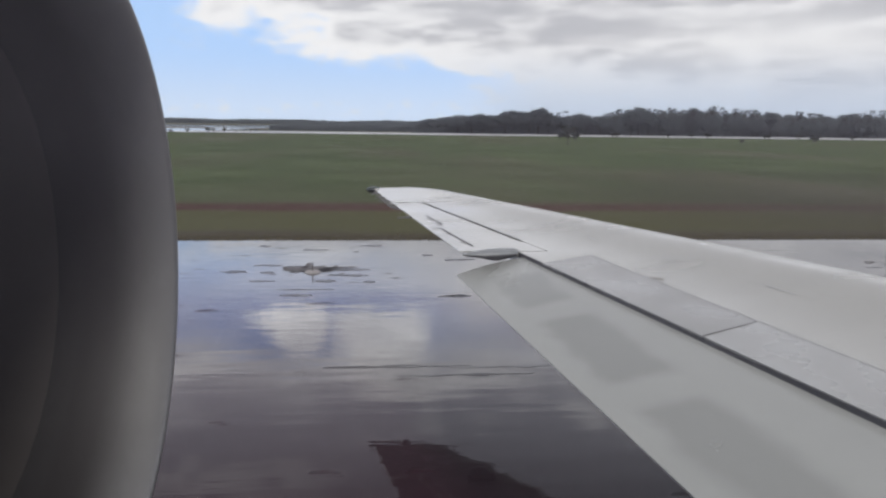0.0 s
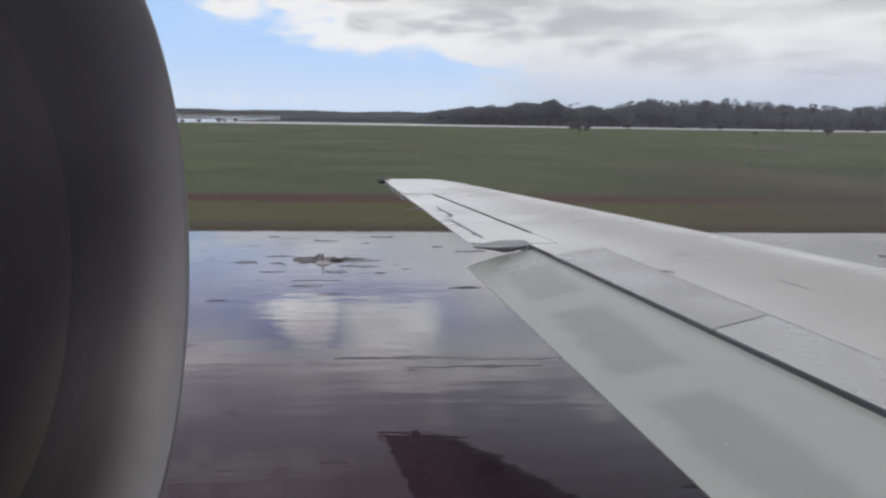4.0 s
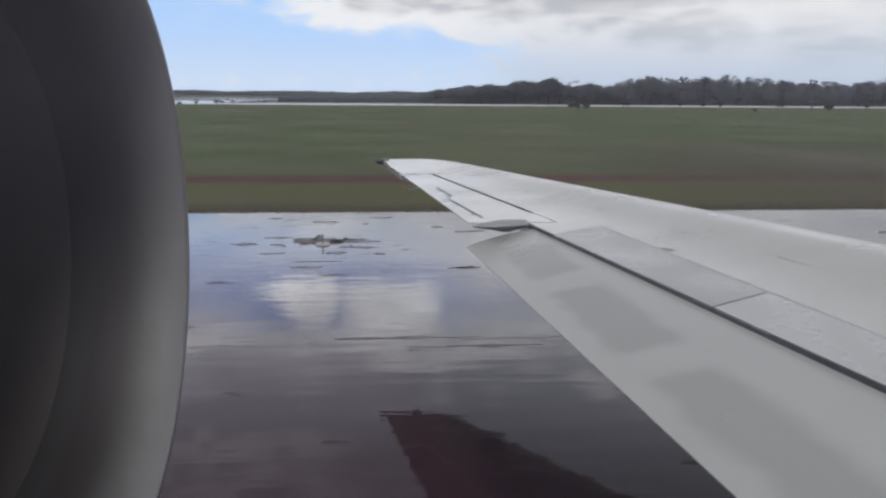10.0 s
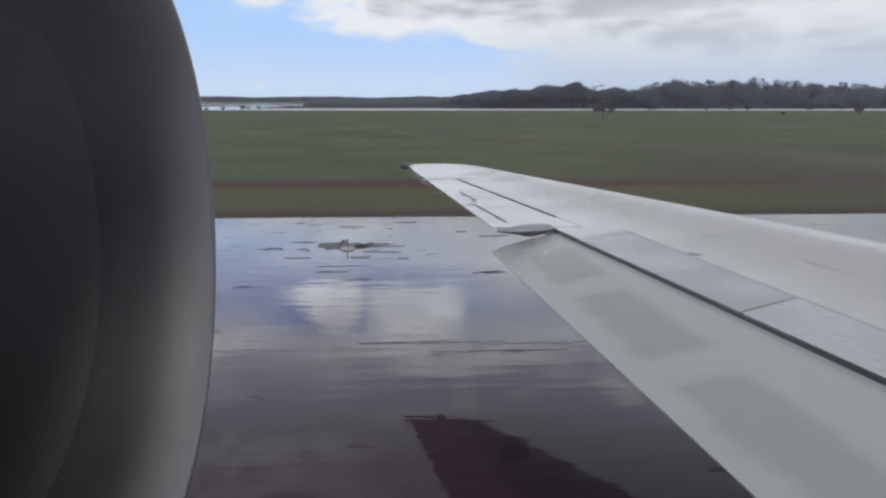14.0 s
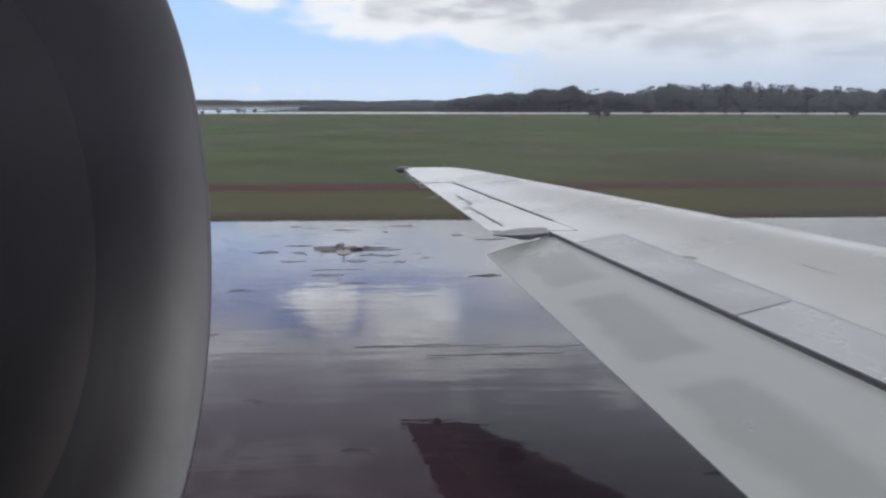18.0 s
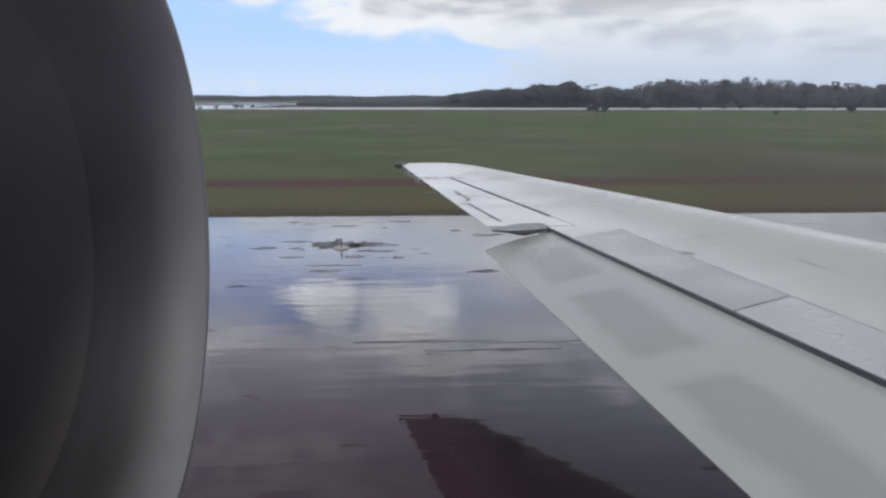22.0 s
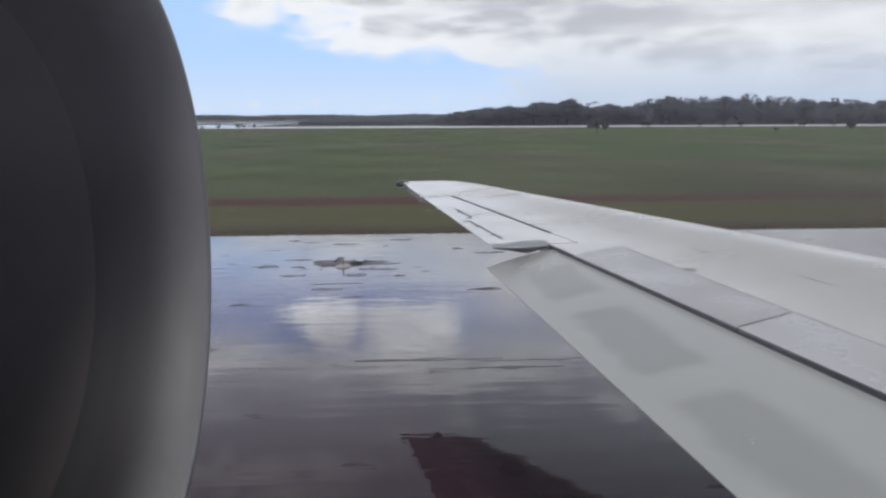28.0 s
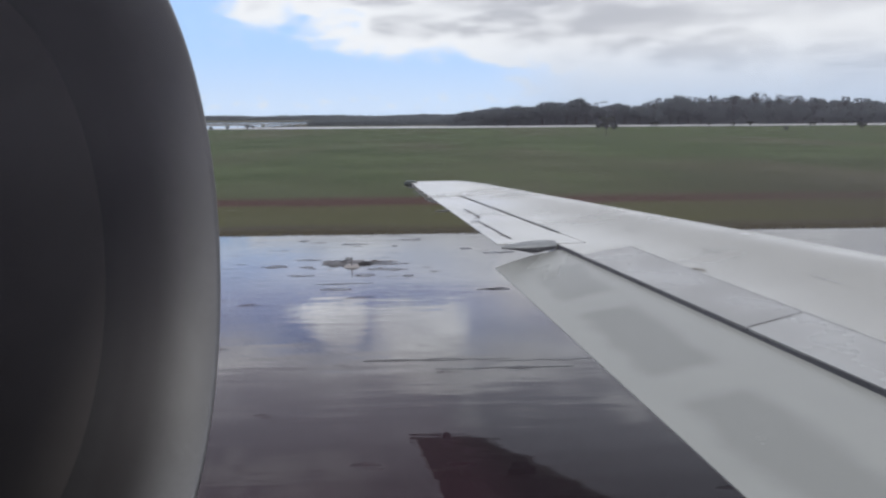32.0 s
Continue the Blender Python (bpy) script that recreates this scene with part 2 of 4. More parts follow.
def field_ground():
    """Mown grass with a verge, a bare red-earth track and drier ground further out."""
    mat = surface("field_grass", (0.061, 0.086, 0.018), 0.9, (0.044, 0.063, 0.013), scale=0.09, fine=5, bump=0.03, bump_scale=9)
    nt = mat.node_tree
    N, L = nt.nodes.new, nt.links.new
    b = nt.nodes["Principled BSDF"]
    b.inputs["Specular IOR Level"].default_value = 0.15
    green = b.inputs["Base Color"].links[0].from_socket
    tc = N("ShaderNodeTexCoord")
    sep = N("ShaderNodeSeparateXYZ")
    L(tc.outputs["Object"], sep.inputs[0])
    wob = N("ShaderNodeTexNoise")
    mp = N("ShaderNodeMapping")
    mp.inputs["Scale"].default_value = (0.12, 0.5, 1)
    L(tc.outputs["Object"], mp.inputs[0])
    L(mp.outputs[0], wob.inputs[0])
    wob.inputs["Scale"].default_value, wob.inputs["Detail"].default_value = 1.5, 6
    yy = N("ShaderNodeMath")
    yy.operation = "MULTIPLY_ADD"
    L(wob.outputs["Fac"], yy.inputs[0])
    yy.inputs[1].default_value = 2.2
    L(sep.outputs[1], yy.inputs[2])

    def band(lo0, lo1, hi0, hi1):
        a, c, d = N("ShaderNodeMapRange"), N("ShaderNodeMapRange"), N("ShaderNodeMath")
        for n, p, q, s, e in ((a, lo0, lo1, 0, 1), (c, hi0, hi1, 1, 0)):
            n.interpolation_type = "SMOOTHSTEP"
            L(yy.outputs[0], n.inputs[0])
            for i, v in enumerate((p, q, s, e)):
                n.inputs[i + 1].default_value = v
        d.operation = "MULTIPLY"
        L(a.outputs[0], d.inputs[0])
        L(c.outputs[0], d.inputs[1])
        return d.outputs[0]

    def over(below, colour, mask, amount=1.0):
        k = N("ShaderNodeMath")
        k.operation = "MULTIPLY"
        L(mask, k.inputs[0])
        k.inputs[1].default_value = amount
        n = N("ShaderNodeMix")
        n.data_type = "RGBA"
        L(k.outputs[0], n.inputs[0])
        L(below, n.inputs[6])
        n.inputs[7].default_value = (*colour, 1)
        return n.outputs[2]

    col = over(green, (0.069, 0.065, 0.018), band(-50, -40, 30.0, 32), 0.9)
    col = over(col, (0.068, 0.06, 0.034), band(31, 33, 34, 46), 0.35)
    col = over(col, (0.062, 0.021, 0.0145), band(29.6, 30.7, 31.8, 34.2), 0.9)
    col = over(col, (0.055, 0.043, 0.03), band(-50, -40, 23.9, 25.0), 0.75)
    side = N("ShaderNodeMapRange")
    side.interpolation_type = "SMOOTHSTEP"
    L(sep.outputs[0], side.inputs[0])
    side.inputs[1].default_value, side.inputs[2].default_value = 5.0, 22.0
    both = N("ShaderNodeMath")
    both.operation = "MULTIPLY"
    L(side.outputs[0], both.inputs[0])
    L(band(-50, -40, 34, 70), both.inputs[1])
    col = over(col, (0.05, 0.043, 0.025), both.outputs[0], 0.66)
    big = N("ShaderNodeTexNoise")
    mp2 = N("ShaderNodeMapping")
    mp2.inputs["Scale"].default_value = (0.045, 0.016, 1)
    L(tc.outputs["Object"], mp2.inputs[0])
    L(mp2.outputs[0], big.inputs[0])
    big.inputs["Scale"].default_value, big.inputs["Detail"].default_value = 1.0, 7
    rg = N("ShaderNodeMapRange")
    rg.interpolation_type = "SMOOTHSTEP"
    L(big.outputs["Fac"], rg.inputs[0])
    rg.inputs[1].default_value, rg.inputs[2].default_value = 0.46, 0.66
    col = over(col, (0.105, 0.082, 0.055), rg.outputs[0], 0.4)
    L(col, b.inputs["Base Color"])
    return mat


PAINT = surface("grey_wing_paint", (0.436, 0.426, 0.388), 0.23, (0.392, 0.384, 0.35), scale=1.3, fine=14, rough_var=0.08, ior=2.0, stretch=(0.45, 1.7, 1))
SLAT_PAINT = surface("white_slat_paint", (0.444, 0.434, 0.393), 0.22, (0.404, 0.395, 0.357), scale=0.8, fine=12, rough_var=0.05, ior=2.0)


def dry_marks(mat):
    """Rain drying off a flap: duller rounded fields between damp ribs and edges."""
    nt = mat.node_tree
    N, L = nt.nodes.new, nt.links.new
    b = nt.nodes["Principled BSDF"]
    was = b.inputs["Base Color"].links[0].from_socket
    tc, sep, wob = N("ShaderNodeTexCoord"), N("ShaderNodeSeparateXYZ"), N("ShaderNodeTexNoise")
    wob.inputs["Scale"].default_value, wob.inputs["Detail"].default_value = 2.4, 4
    L(tc.outputs["Object"], wob.inputs[0])
    L(tc.outputs["Object"], sep.inputs[0])

    def m(op, a, c):
        n = N("ShaderNodeMath")
        n.operation = op
        for k, v in enumerate((a, c)):
            if isinstance(v, (int, float)):
                n.inputs[k].default_value = v
            else:
                L(v, n.inputs[k])
        return n.outputs[0]

    def step(v, lo, hi):
        n = N("ShaderNodeMapRange")
        n.interpolation_type = "SMOOTHSTEP"
        L(v, n.inputs[0])
        n.inputs[1].default_value, n.inputs[2].default_value = lo, hi
        return n.outputs[0]

    jit = m("MULTIPLY", m("SUBTRACT", wob.outputs["Fac"], 0.5), 0.22)
    y = m("ADD", sep.outputs[1], jit)
    rear = m("SUBTRACT", m("ADD", sep.outputs[0], jit), m("SUBTRACT", 2.073, m("MULTIPLY", sep.outputs[1], 0.137)))
    mask = m("MULTIPLY", step(rear, 0.1, 0.26), step(rear, 0.72, 0.55))
    for c in (4.55, 6.25, 7.5):
        mask = m("MULTIPLY", mask, step(m("ABSOLUTE", m("SUBTRACT", y, c), 0), 0.1, 0.27))
    mix = N("ShaderNodeMix")
    mix.data_type = "RGBA"
    L(m("MULTIPLY", mask, 0.8), mix.inputs[0])
    L(was, mix.inputs[6])
    mix.inputs[7].default_value = (0.285, 0.288, 0.27, 1)
    L(mix.outputs[2], b.inputs["Base Color"])
    return mat


FLAP_PAINT = dry_marks(surface("flap_paint", (0.395, 0.399, 0.376), 0.22, (0.368, 0.372, 0.35), ior=1.75, scale=0.9, fine=5))
PANEL_PAINT = surface("spoiler_paint", (0.35, 0.346, 0.338), 0.32, (0.325, 0.322, 0.314), scale=1.6, fine=20)
# Inner spoiler panels: slightly paler and glossier than the outer one.
GLOSSY_PANEL = surface("glossy_spoiler_paint", (0.385, 0.383, 0.372), 0.27, (0.355, 0.353, 0.343), scale=1.6, fine=20, ior=1.65)
FAIRING = surface("weathered_fairing_paint", (0.27, 0.28, 0.285), 0.4, (0.2, 0.207, 0.212), scale=5, fine=40)
STAIN = surface("brown_oil_stain", (0.13, 0.11, 0.085), 0.6)
WICK = surface("grey_wick_rod", (0.2, 0.2, 0.2), 0.5)
# Dark tone for the fairing's lower half: its shade put into the paint.
UNDERSIDE = surface("shaded_underside_paint", (0.1, 0.1, 0.105), 0.6)
SEAM = surface("dark_seam_and_shade", (0.09, 0.09, 0.1), 0.7)
FAINT_SEAM = surface("grey_sealant", (0.3, 0.3, 0.31), 0.6, (0.42, 0.42, 0.42), scale=9)
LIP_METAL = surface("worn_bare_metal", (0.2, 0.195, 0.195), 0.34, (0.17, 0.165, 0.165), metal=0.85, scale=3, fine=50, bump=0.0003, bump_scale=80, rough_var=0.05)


def shade_blend(mat, x0, x1, deep):
    """Shade put into the colour: blends from the base tone at x0 to deep at x1."""
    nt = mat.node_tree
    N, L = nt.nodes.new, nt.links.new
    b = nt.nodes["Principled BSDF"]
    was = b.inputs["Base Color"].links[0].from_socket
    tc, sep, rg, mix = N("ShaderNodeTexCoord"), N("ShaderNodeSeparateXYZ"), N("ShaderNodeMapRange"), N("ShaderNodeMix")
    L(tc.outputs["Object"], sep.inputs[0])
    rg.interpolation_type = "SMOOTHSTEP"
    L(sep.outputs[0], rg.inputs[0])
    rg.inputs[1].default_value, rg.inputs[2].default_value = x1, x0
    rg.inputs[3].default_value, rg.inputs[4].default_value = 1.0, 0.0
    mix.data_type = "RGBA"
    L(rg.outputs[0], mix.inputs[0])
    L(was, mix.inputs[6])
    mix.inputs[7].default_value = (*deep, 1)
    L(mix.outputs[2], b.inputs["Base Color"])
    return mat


# Lip, throat and liner carry the inlet's shade in their base colours.
SHADED_LIP = shade_blend(surface("shaded_lip_metal", (0.22, 0.215, 0.213), 0.55, (0.18, 0.175, 0.172), metal=0.2, scale=3, fine=50, rough_var=0.05), -0.597, -0.785, (0.043, 0.039, 0.039))
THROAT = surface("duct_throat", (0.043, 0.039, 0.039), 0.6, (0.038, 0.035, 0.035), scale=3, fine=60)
DUCT_LINER = shade_blend(surface("duct_liner", (0.084, 0.074, 0.068), 0.6, (0.072, 0.063, 0.058), scale=3, fine=90), -0.93, -1.5, (0.04, 0.031, 0.028))
FAN_METAL = surface("fan_titanium", (0.16, 0.14, 0.13), 0.45, metal=0.6)
COWL_PAINT = surface("cowl_paint", (0.6, 0.6, 0.62), 0.35)
WHITE_SKIN = surface("white_fuselage_paint", (0.75, 0.75, 0.76), 0.35, (0.7, 0.7, 0.71), scale=0.8)
GREEN_GLASS = surface("dark_lamp_glass", (0.03, 0.04, 0.03), 0.15)
TAXI_WET = wet_pavement("wet_taxiway_asphalt", (0.029, 0.0102, 0.0162), (0.022, 0.008, 0.0125), dry=0.5, patch=(0.8, 2.2, 1), rough=0.011, ripple=0.0034)
SHOULDER_WET = wet_pavement("wet_shoulder_asphalt", (0.05, 0.043, 0.043), (0.04, 0.035, 0.036), dry=0.45, patch=(1.1, 2.6, 1), rough=0.03, ripple=0.004)
RUNWAY_WET = wet_pavement("wet_runway_asphalt", (0.04, 0.034, 0.036), (0.03, 0.026, 0.028), dry=1.2, patch=(0.5, 0.2, 1), rough=0.03, ripple=0.0)
GRIT = surface("damp_grit", (0.085, 0.082, 0.1), 0.4, (0.06, 0.058, 0.07), scale=3, fine=30, bump=0.003, bump_scale=60)
SEAM_ASPHALT = wet_pavement("raised_asphalt_joint", (0.045, 0.038, 0.042), (0.036, 0.03, 0.034), dry=0.05, patch=(0.4, 0.6, 1), rough=0.06)
DRY_ASPHALT = wet_pavement("damp_asphalt", (0.075, 0.068, 0.07), (0.055, 0.05, 0.052), dry=-0.1, patch=(1.5, 3, 1), rough=0.12)
FIELD = field_ground()
DRY_GRASS = surface("golden_dry_grass", (0.16, 0.115, 0.045), 0.9, (0.11, 0.085, 0.035), scale=0.25, fine=9, bump=0.03, bump_scale=8)
FAR_LAND = surface("far_scrub_land", (0.06, 0.068, 0.04), 0.95, (0.09, 0.075, 0.045), scale=0.01, fine=0.4)


def leafy(mat, share=0.15):
    """Leaves let light through."""
    nt = mat.node_tree
    N, L = nt.nodes.new, nt.links.new
    b = nt.nodes["Principled BSDF"]
    b.inputs["Specular IOR Level"].default_value = 0.1
    glow, mix = N("ShaderNodeBsdfTranslucent"), N("ShaderNodeMixShader")
    L(b.inputs["Base Color"].links[0].from_socket, glow.inputs[0])
    mix.inputs[0].default_value = share
    L(b.outputs[0], mix.inputs[1])
    L(glow.outputs[0], mix.inputs[2])
    L(mix.outputs[0], nt.nodes["Material Output"].inputs[0])
    return mat


PALE_ROAD = surface("pale_wet_concrete", (0.5, 0.49, 0.49), 0.4, (0.42, 0.41, 0.41), scale=0.1, fine=2)
BLADE = leafy(surface("grass_blades", (0.105, 0.092, 0.048), 0.7, (0.12, 0.1, 0.055), scale=0.6, fine=5))
# Far leaf tones lightened and blued: distance haze put into the base colour.
LEAF = leafy(surface("hazed_broad_leaves", (0.145, 0.163, 0.172), 0.8, (0.13, 0.147, 0.155), scale=0.3, fine=1, spread=0.08), 0.45)
NEEDLE = leafy(surface("hazed_wispy_needles", (0.145, 0.163, 0.172), 0.8, (0.13, 0.147, 0.155), scale=0.3, fine=1, spread=0.08), 0.45)
# Slightly darker copy of the leaf tone: shade below the crowns in its colour.
UNDERGROWTH = leafy(surface("shaded_undergrowth_leaves", (0.142, 0.158, 0.168), 0.8, (0.126, 0.141, 0.15), scale=0.3, fine=1), 0.45)
SHRUB_LEAF = leafy(surface("shrub_leaves", (0.06, 0.066, 0.056), 0.65, (0.045, 0.05, 0.042), scale=2, fine=9, spread=0.25))
HEDGE_LEAF = leafy(surface("dark_hedge_leaves", (0.024, 0.027, 0.022), 0.7, (0.035, 0.035, 0.028), scale=3, fine=9))
BARK = surface("bark", (0.075, 0.07, 0.065), 0.9, (0.05, 0.045, 0.042), scale=2, fine=20, bump=0.02, bump_scale=8)
YELLOW_LINE = surface("worn_yellow_marking", (0.4, 0.24, 0.06), 0.35, (0.28, 0.17, 0.06), scale=1.5, fine=25, ior=1.4)
RED_LINE = surface("worn_orange_marking", (0.26, 0.12, 0.06), 0.35, (0.17, 0.085, 0.05), scale=1.5, fine=25)
SIGN_YELLOW = surface("yellow_sign_face", (0.55, 0.4, 0.12), 0.5)
SIGN_DARK = surface("dark_sign_box", (0.045, 0.04, 0.035), 0.6)
WHITE_CONCRETE = surface("pale_concrete", (0.4, 0.37, 0.36), 0.8)
STAKE = surface("weathered_stake", (0.09, 0.08, 0.08), 0.7)


# ---- mesh helpers ----
def mesh_of(name, verts, faces, material, smooth=False):
    me = bpy.data.meshes.new(name)
    me.from_pydata([tuple(v) for v in verts], [], faces)
    me.materials.append(material)
    if smooth:
        me.shade_smooth()
    me.update()
    return me


def part(name, me, parent=None, label=""):
    ob = new(name, me)
    if parent:
        ob.parent = parent
    return tagged(ob, label) if label else ob


def box_mesh(name, lo, hi, material, bevel=0.0):
    bm = bmesh.new()
    bmesh.ops.create_cube(bm, size=1)
    for v in bm.verts:
        v.co = Vector([(a + b) / 2 + c * (b - a) for a, b, c in zip(lo, hi, v.co)])
    if bevel:
        bmesh.ops.bevel(bm, geom=bm.edges[:], offset=bevel, segments=2, affect="EDGES")
    me = bpy.data.meshes.new(name)
    bm.to_mesh(me)
    bm.free()
    me.materials.append(material)
    return me


def loft(name, rings, material, closed_ends=True, smooth=True, wrap=True):
    """Skins rings of equal length; wrap joins the last point of a ring to its first."""
    n = len(rings[0])
    verts = [p for r in rings for p in r]
    faces = []
    for i in range(len(rings) - 1):
        for j in range(n if wrap else n - 1):
            k = (j + 1) % n
            faces.append((i * n + j, i * n + k, (i + 1) * n + k, (i + 1) * n + j))
    if closed_ends:
        faces.append(tuple(range(n - 1, -1, -1)))
        faces.append(tuple((len(rings) - 1) * n + j for j in range(n)))
    me = mesh_of(name, verts, faces, material, smooth)
    if smooth:
        bm = bmesh.new()
        bm.from_mesh(me)
        bmesh.ops.recalc_face_normals(bm, faces=bm.faces)
        for e in bm.edges:
            if len(e.link_faces) == 2 and e.calc_face_angle(0) > radians(32):
                e.smooth = False
        bm.to_mesh(me)
        bm.free()
    return me


def lathe_x(name, profile, centre, material, seg=72):
    """Turns (x, radius) round an axis along x."""
    rings = [[(x, centre[0] + r * math.cos(2 * math.pi * j / seg), centre[1] + r * math.sin(2 * math.pi * j / seg)) for j in range(seg)] for x, r in profile]
    return loft(name, rings, material, closed_ends=False)


def strip_plate(name, corners, material, lift=0.003, thick=0.01):
    """A thin plate over corners given as (x, y, z)."""
    n = len(corners)
    verts = [(x, y, z + lift) for x, y, z in corners] + [(x, y, z + lift - thick) for x, y, z in corners]
    faces = [tuple(range(n)), tuple(range(2 * n - 1, n - 1, -1))] + [(i, (i + 1) % n, n + (i + 1) % n, n + i) for i in range(n)]
    me = mesh_of(name, verts, faces, material)
    bm = bmesh.new()
    bm.from_mesh(me)
    bmesh.ops.recalc_face_normals(bm, faces=bm.faces)
    bm.to_mesh(me)
    bm.free()
    return me


# ---- ground ----
def sheet(name, poly, z, material, depth=0.0):
    n = len(poly)
    verts = [(x, y, z) for x, y in poly]
    faces = [tuple(range(n))]
    if depth:
        verts += [(x, y, z - depth) for x, y in poly]
        faces += [(i, n + i, n + (i + 1) % n, (i + 1) % n) for i in range(n)]
    return mesh_of(name, verts, faces, material)


ground = tagged(new("ground", sheet("ground", [(-4500, -4500), (4500, -4500), (4500, 4500), (-4500, 4500)], -0.06, FAR_LAND)), "flat scrubby land reaching to the horizon", "ground", kind="structure")
RW = -0.052  # the runway's skew against the taxiway


def rw_x(x0, y):
    return x0 - RW * y


taxiway = tagged(new("taxiway", sheet("taxiway", [(-420, -45), (420, -45), (420, 15.2), (-420, 15.2)], 0.0, TAXI_WET, 0.05)), "flooded dark asphalt taxiway mirroring the sky", "taxiway", kind="structure")
shoulder = tagged(new("taxiway_shoulder", sheet("taxiway_shoulder", [(-420, 15.2), (420, 15.2), (420, 23.8), (-420, 23.8)], -0.003, SHOULDER_WET, 0.05)), "wet patchy asphalt shoulder beside the taxiway", "pavement", kind="structure")
runway = tagged(new("runway", sheet("runway", [(rw_x(-72, 23), 23), (rw_x(-72, 1100), 1100), (rw_x(-132, 1100), 1100), (rw_x(-132, 23), 23)], -0.003, RUNWAY_WET, 0.05)), "long wet asphalt runway running into the distance", "runway", kind="structure")
far_road = tagged(new("far_road", sheet("far_road", [(-60, 235), (600, 235), (600, 274), (-60, 274)], 0.14, PALE_ROAD, 0.1)), "thin wet perimeter road below the trees", "road", kind="structure")


def ragged_joint(x0, x1, y0, wide, seed):
    """A stretch of asphalt joint of uneven width that runs out at both ends."""
    n = 60
    xs = [x0 + (x1 - x0) * k / n for k in range(n + 1)]
    half = [0.004 + wide * math.sin(math.pi * k / n) ** 0.7 * max(0.1, 0.5 + 0.8 * noise.noise((x * 0.7, seed, 0)) + 0.6 * noise.noise((x * 2.9, seed, 4))) for k, x in enumerate(xs)]
    mid = [y0 + 0.1 * noise.noise((x * 0.45, seed, 9)) for x in xs]
    return sheet("asphalt_joint", [(x, c - h) for x, c, h in zip(xs, mid, half)] + [(x, c + h) for x, c, h in zip(xs[::-1], mid[::-1], half[::-1])], 0.004, SEAM_ASPHALT, 0.004)


for x0, x1, y0, wide, seed in ((-0.6, 1.5, 10.42, 0.1, 2), (1.2, 5.2, 10.33, 0.11, 5), (0.4, 2.3, 10.0, 0.06, 7), (5.6, 14.0, 10.36, 0.12, 3), (15.0, 40.0, 10.36, 0.12, 4)):
    part("asphalt_joint", ragged_joint(x0, x1, y0, wide, seed), taxiway, "slightly raised asphalt joint standing out of the water")


def field_mesh(name, x0, x1, y0, y1, material, height, left=None):
    """A gently raised grass sheet with an uneven edge; left(y) bends its runway side."""
    xs = [x0 + (x1 - x0) * i / 160 for i in range(161)]
    ys = [y0 + (y1 - y0) * (j / 40) ** 2.2 for j in range(41)]
    verts, faces = [], []
    for j, y in enumerate(ys):
        for i, x in enumerate(xs):
            lx = left(y) if left else x0
            px = lx + (x1 - lx) * (i / 160) ** 1.5
            edge = min(1.0, j / 3)
            py = y + (0.22 * noise.noise((px * 0.45, 3.1, 0)) + 0.1 * noise.noise((px * 1.9, 7, 0))) * (1 - edge)
            z = -0.02 if j == 0 or i == 0 else height * edge + 0.05 * noise.noise((px * 0.06, py * 0.06, 1.0)) * edge
            verts.append((px, py, z))
    for j in range(40):
        for i in range(160):
            a = j * 161 + i
            faces.append((a, a + 1, a + 162, a + 161))
    return mesh_of(name, verts, faces, material, True)


def field_left(y):
    return rw_x(-72, y) + 16 * math.exp(-max(0, y - 22.5) / 9) + 1.0


field = tagged(new("field", field_mesh("field", -72, 600, 22.5, 233.5, FIELD, 0.10, field_left)), "broad green grass field with a red-earth track and brownish verge", "field", kind="structure")


def mound_mesh():
    verts, faces = [], []
    n, rings = 64, 10
    for k in range(rings + 1):
        for j in range(n):
            a = 2 * math.pi * j / n
            s = 1 - k / rings
            rx, ry = 62 * s, 17 * s
            sx = math.copysign(abs(math.cos(a)) ** 0.9, math.cos(a)) * rx
            verts.append((-206 + sx, 39.5 + math.sin(a) * ry + sx * 0.02, -0.02 + 1.1 * (1 - s * s) + 0.05 * noise.noise((j * 0.7, k * 0.5, 0))))
    for k in range(rings):
        for j in range(n):
            faces.append((k * n + j, k * n + (j + 1) % n, (k + 1) * n + (j + 1) % n, (k + 1) * n + j))
    return mesh_of("mound", verts, faces, DRY_GRASS, True)


apron = tagged(new("apron", sheet("apron", [(-420, 23.0), (rw_x(-132, 23), 23.0), (rw_x(-132, 90), 90), (-420, 90)], -0.004, RUNWAY_WET, 0.05)), "wet asphalt apron round the grass island", "pavement", kind="structure")
tagged(new("grass_tongue", sheet("grass_tongue", [(-320, 340), (-98, 352), (-37, 405), (-90, 420), (-330, 420)], 0.06, DRY_GRASS, 0.1)), "long narrow brownish grass strip between wet pavements", "ground", kind="structure")
far_apron = tagged(new("far_apron", sheet("far_apron", [(-420, 418), (-90, 424), (-42, 540), (-60, 620), (-420, 600)], 0.03, RUNWAY_WET, 0.05)), "distant wet pavement shining beyond the grass strip", "pavement", kind="structure")
mound = tagged(new("grass_island", mound_mesh()), "low golden-brown grass island between wet pavements", "ground", kind="structure")
tagged(new("pavement_fillet", sheet("pavement_fillet", [(rw_x(-72, 23), 23.0), (-48, 23.0), (rw_x(-72, 75), 75)], -0.0035, RUNWAY_WET, 0.05)), "wet asphalt corner where runway and taxiway meet", "pavement", kind="structure")

# ---- aircraft ----
aircraft = tagged(new("aircraft"), "parked light-grey airliner with flaps lowered, standing on a wet taxiway", "aircraft")
aircraft.location.z = LIFT


def zref(y):
    return 2.2 - (12.7 - y) * 0.0524


def le_x(y):
    return 1.45 + 0.61 * (12.5 - y)


def te_x(y):
    return 0.18 + 0.18 * (12.6 - y)


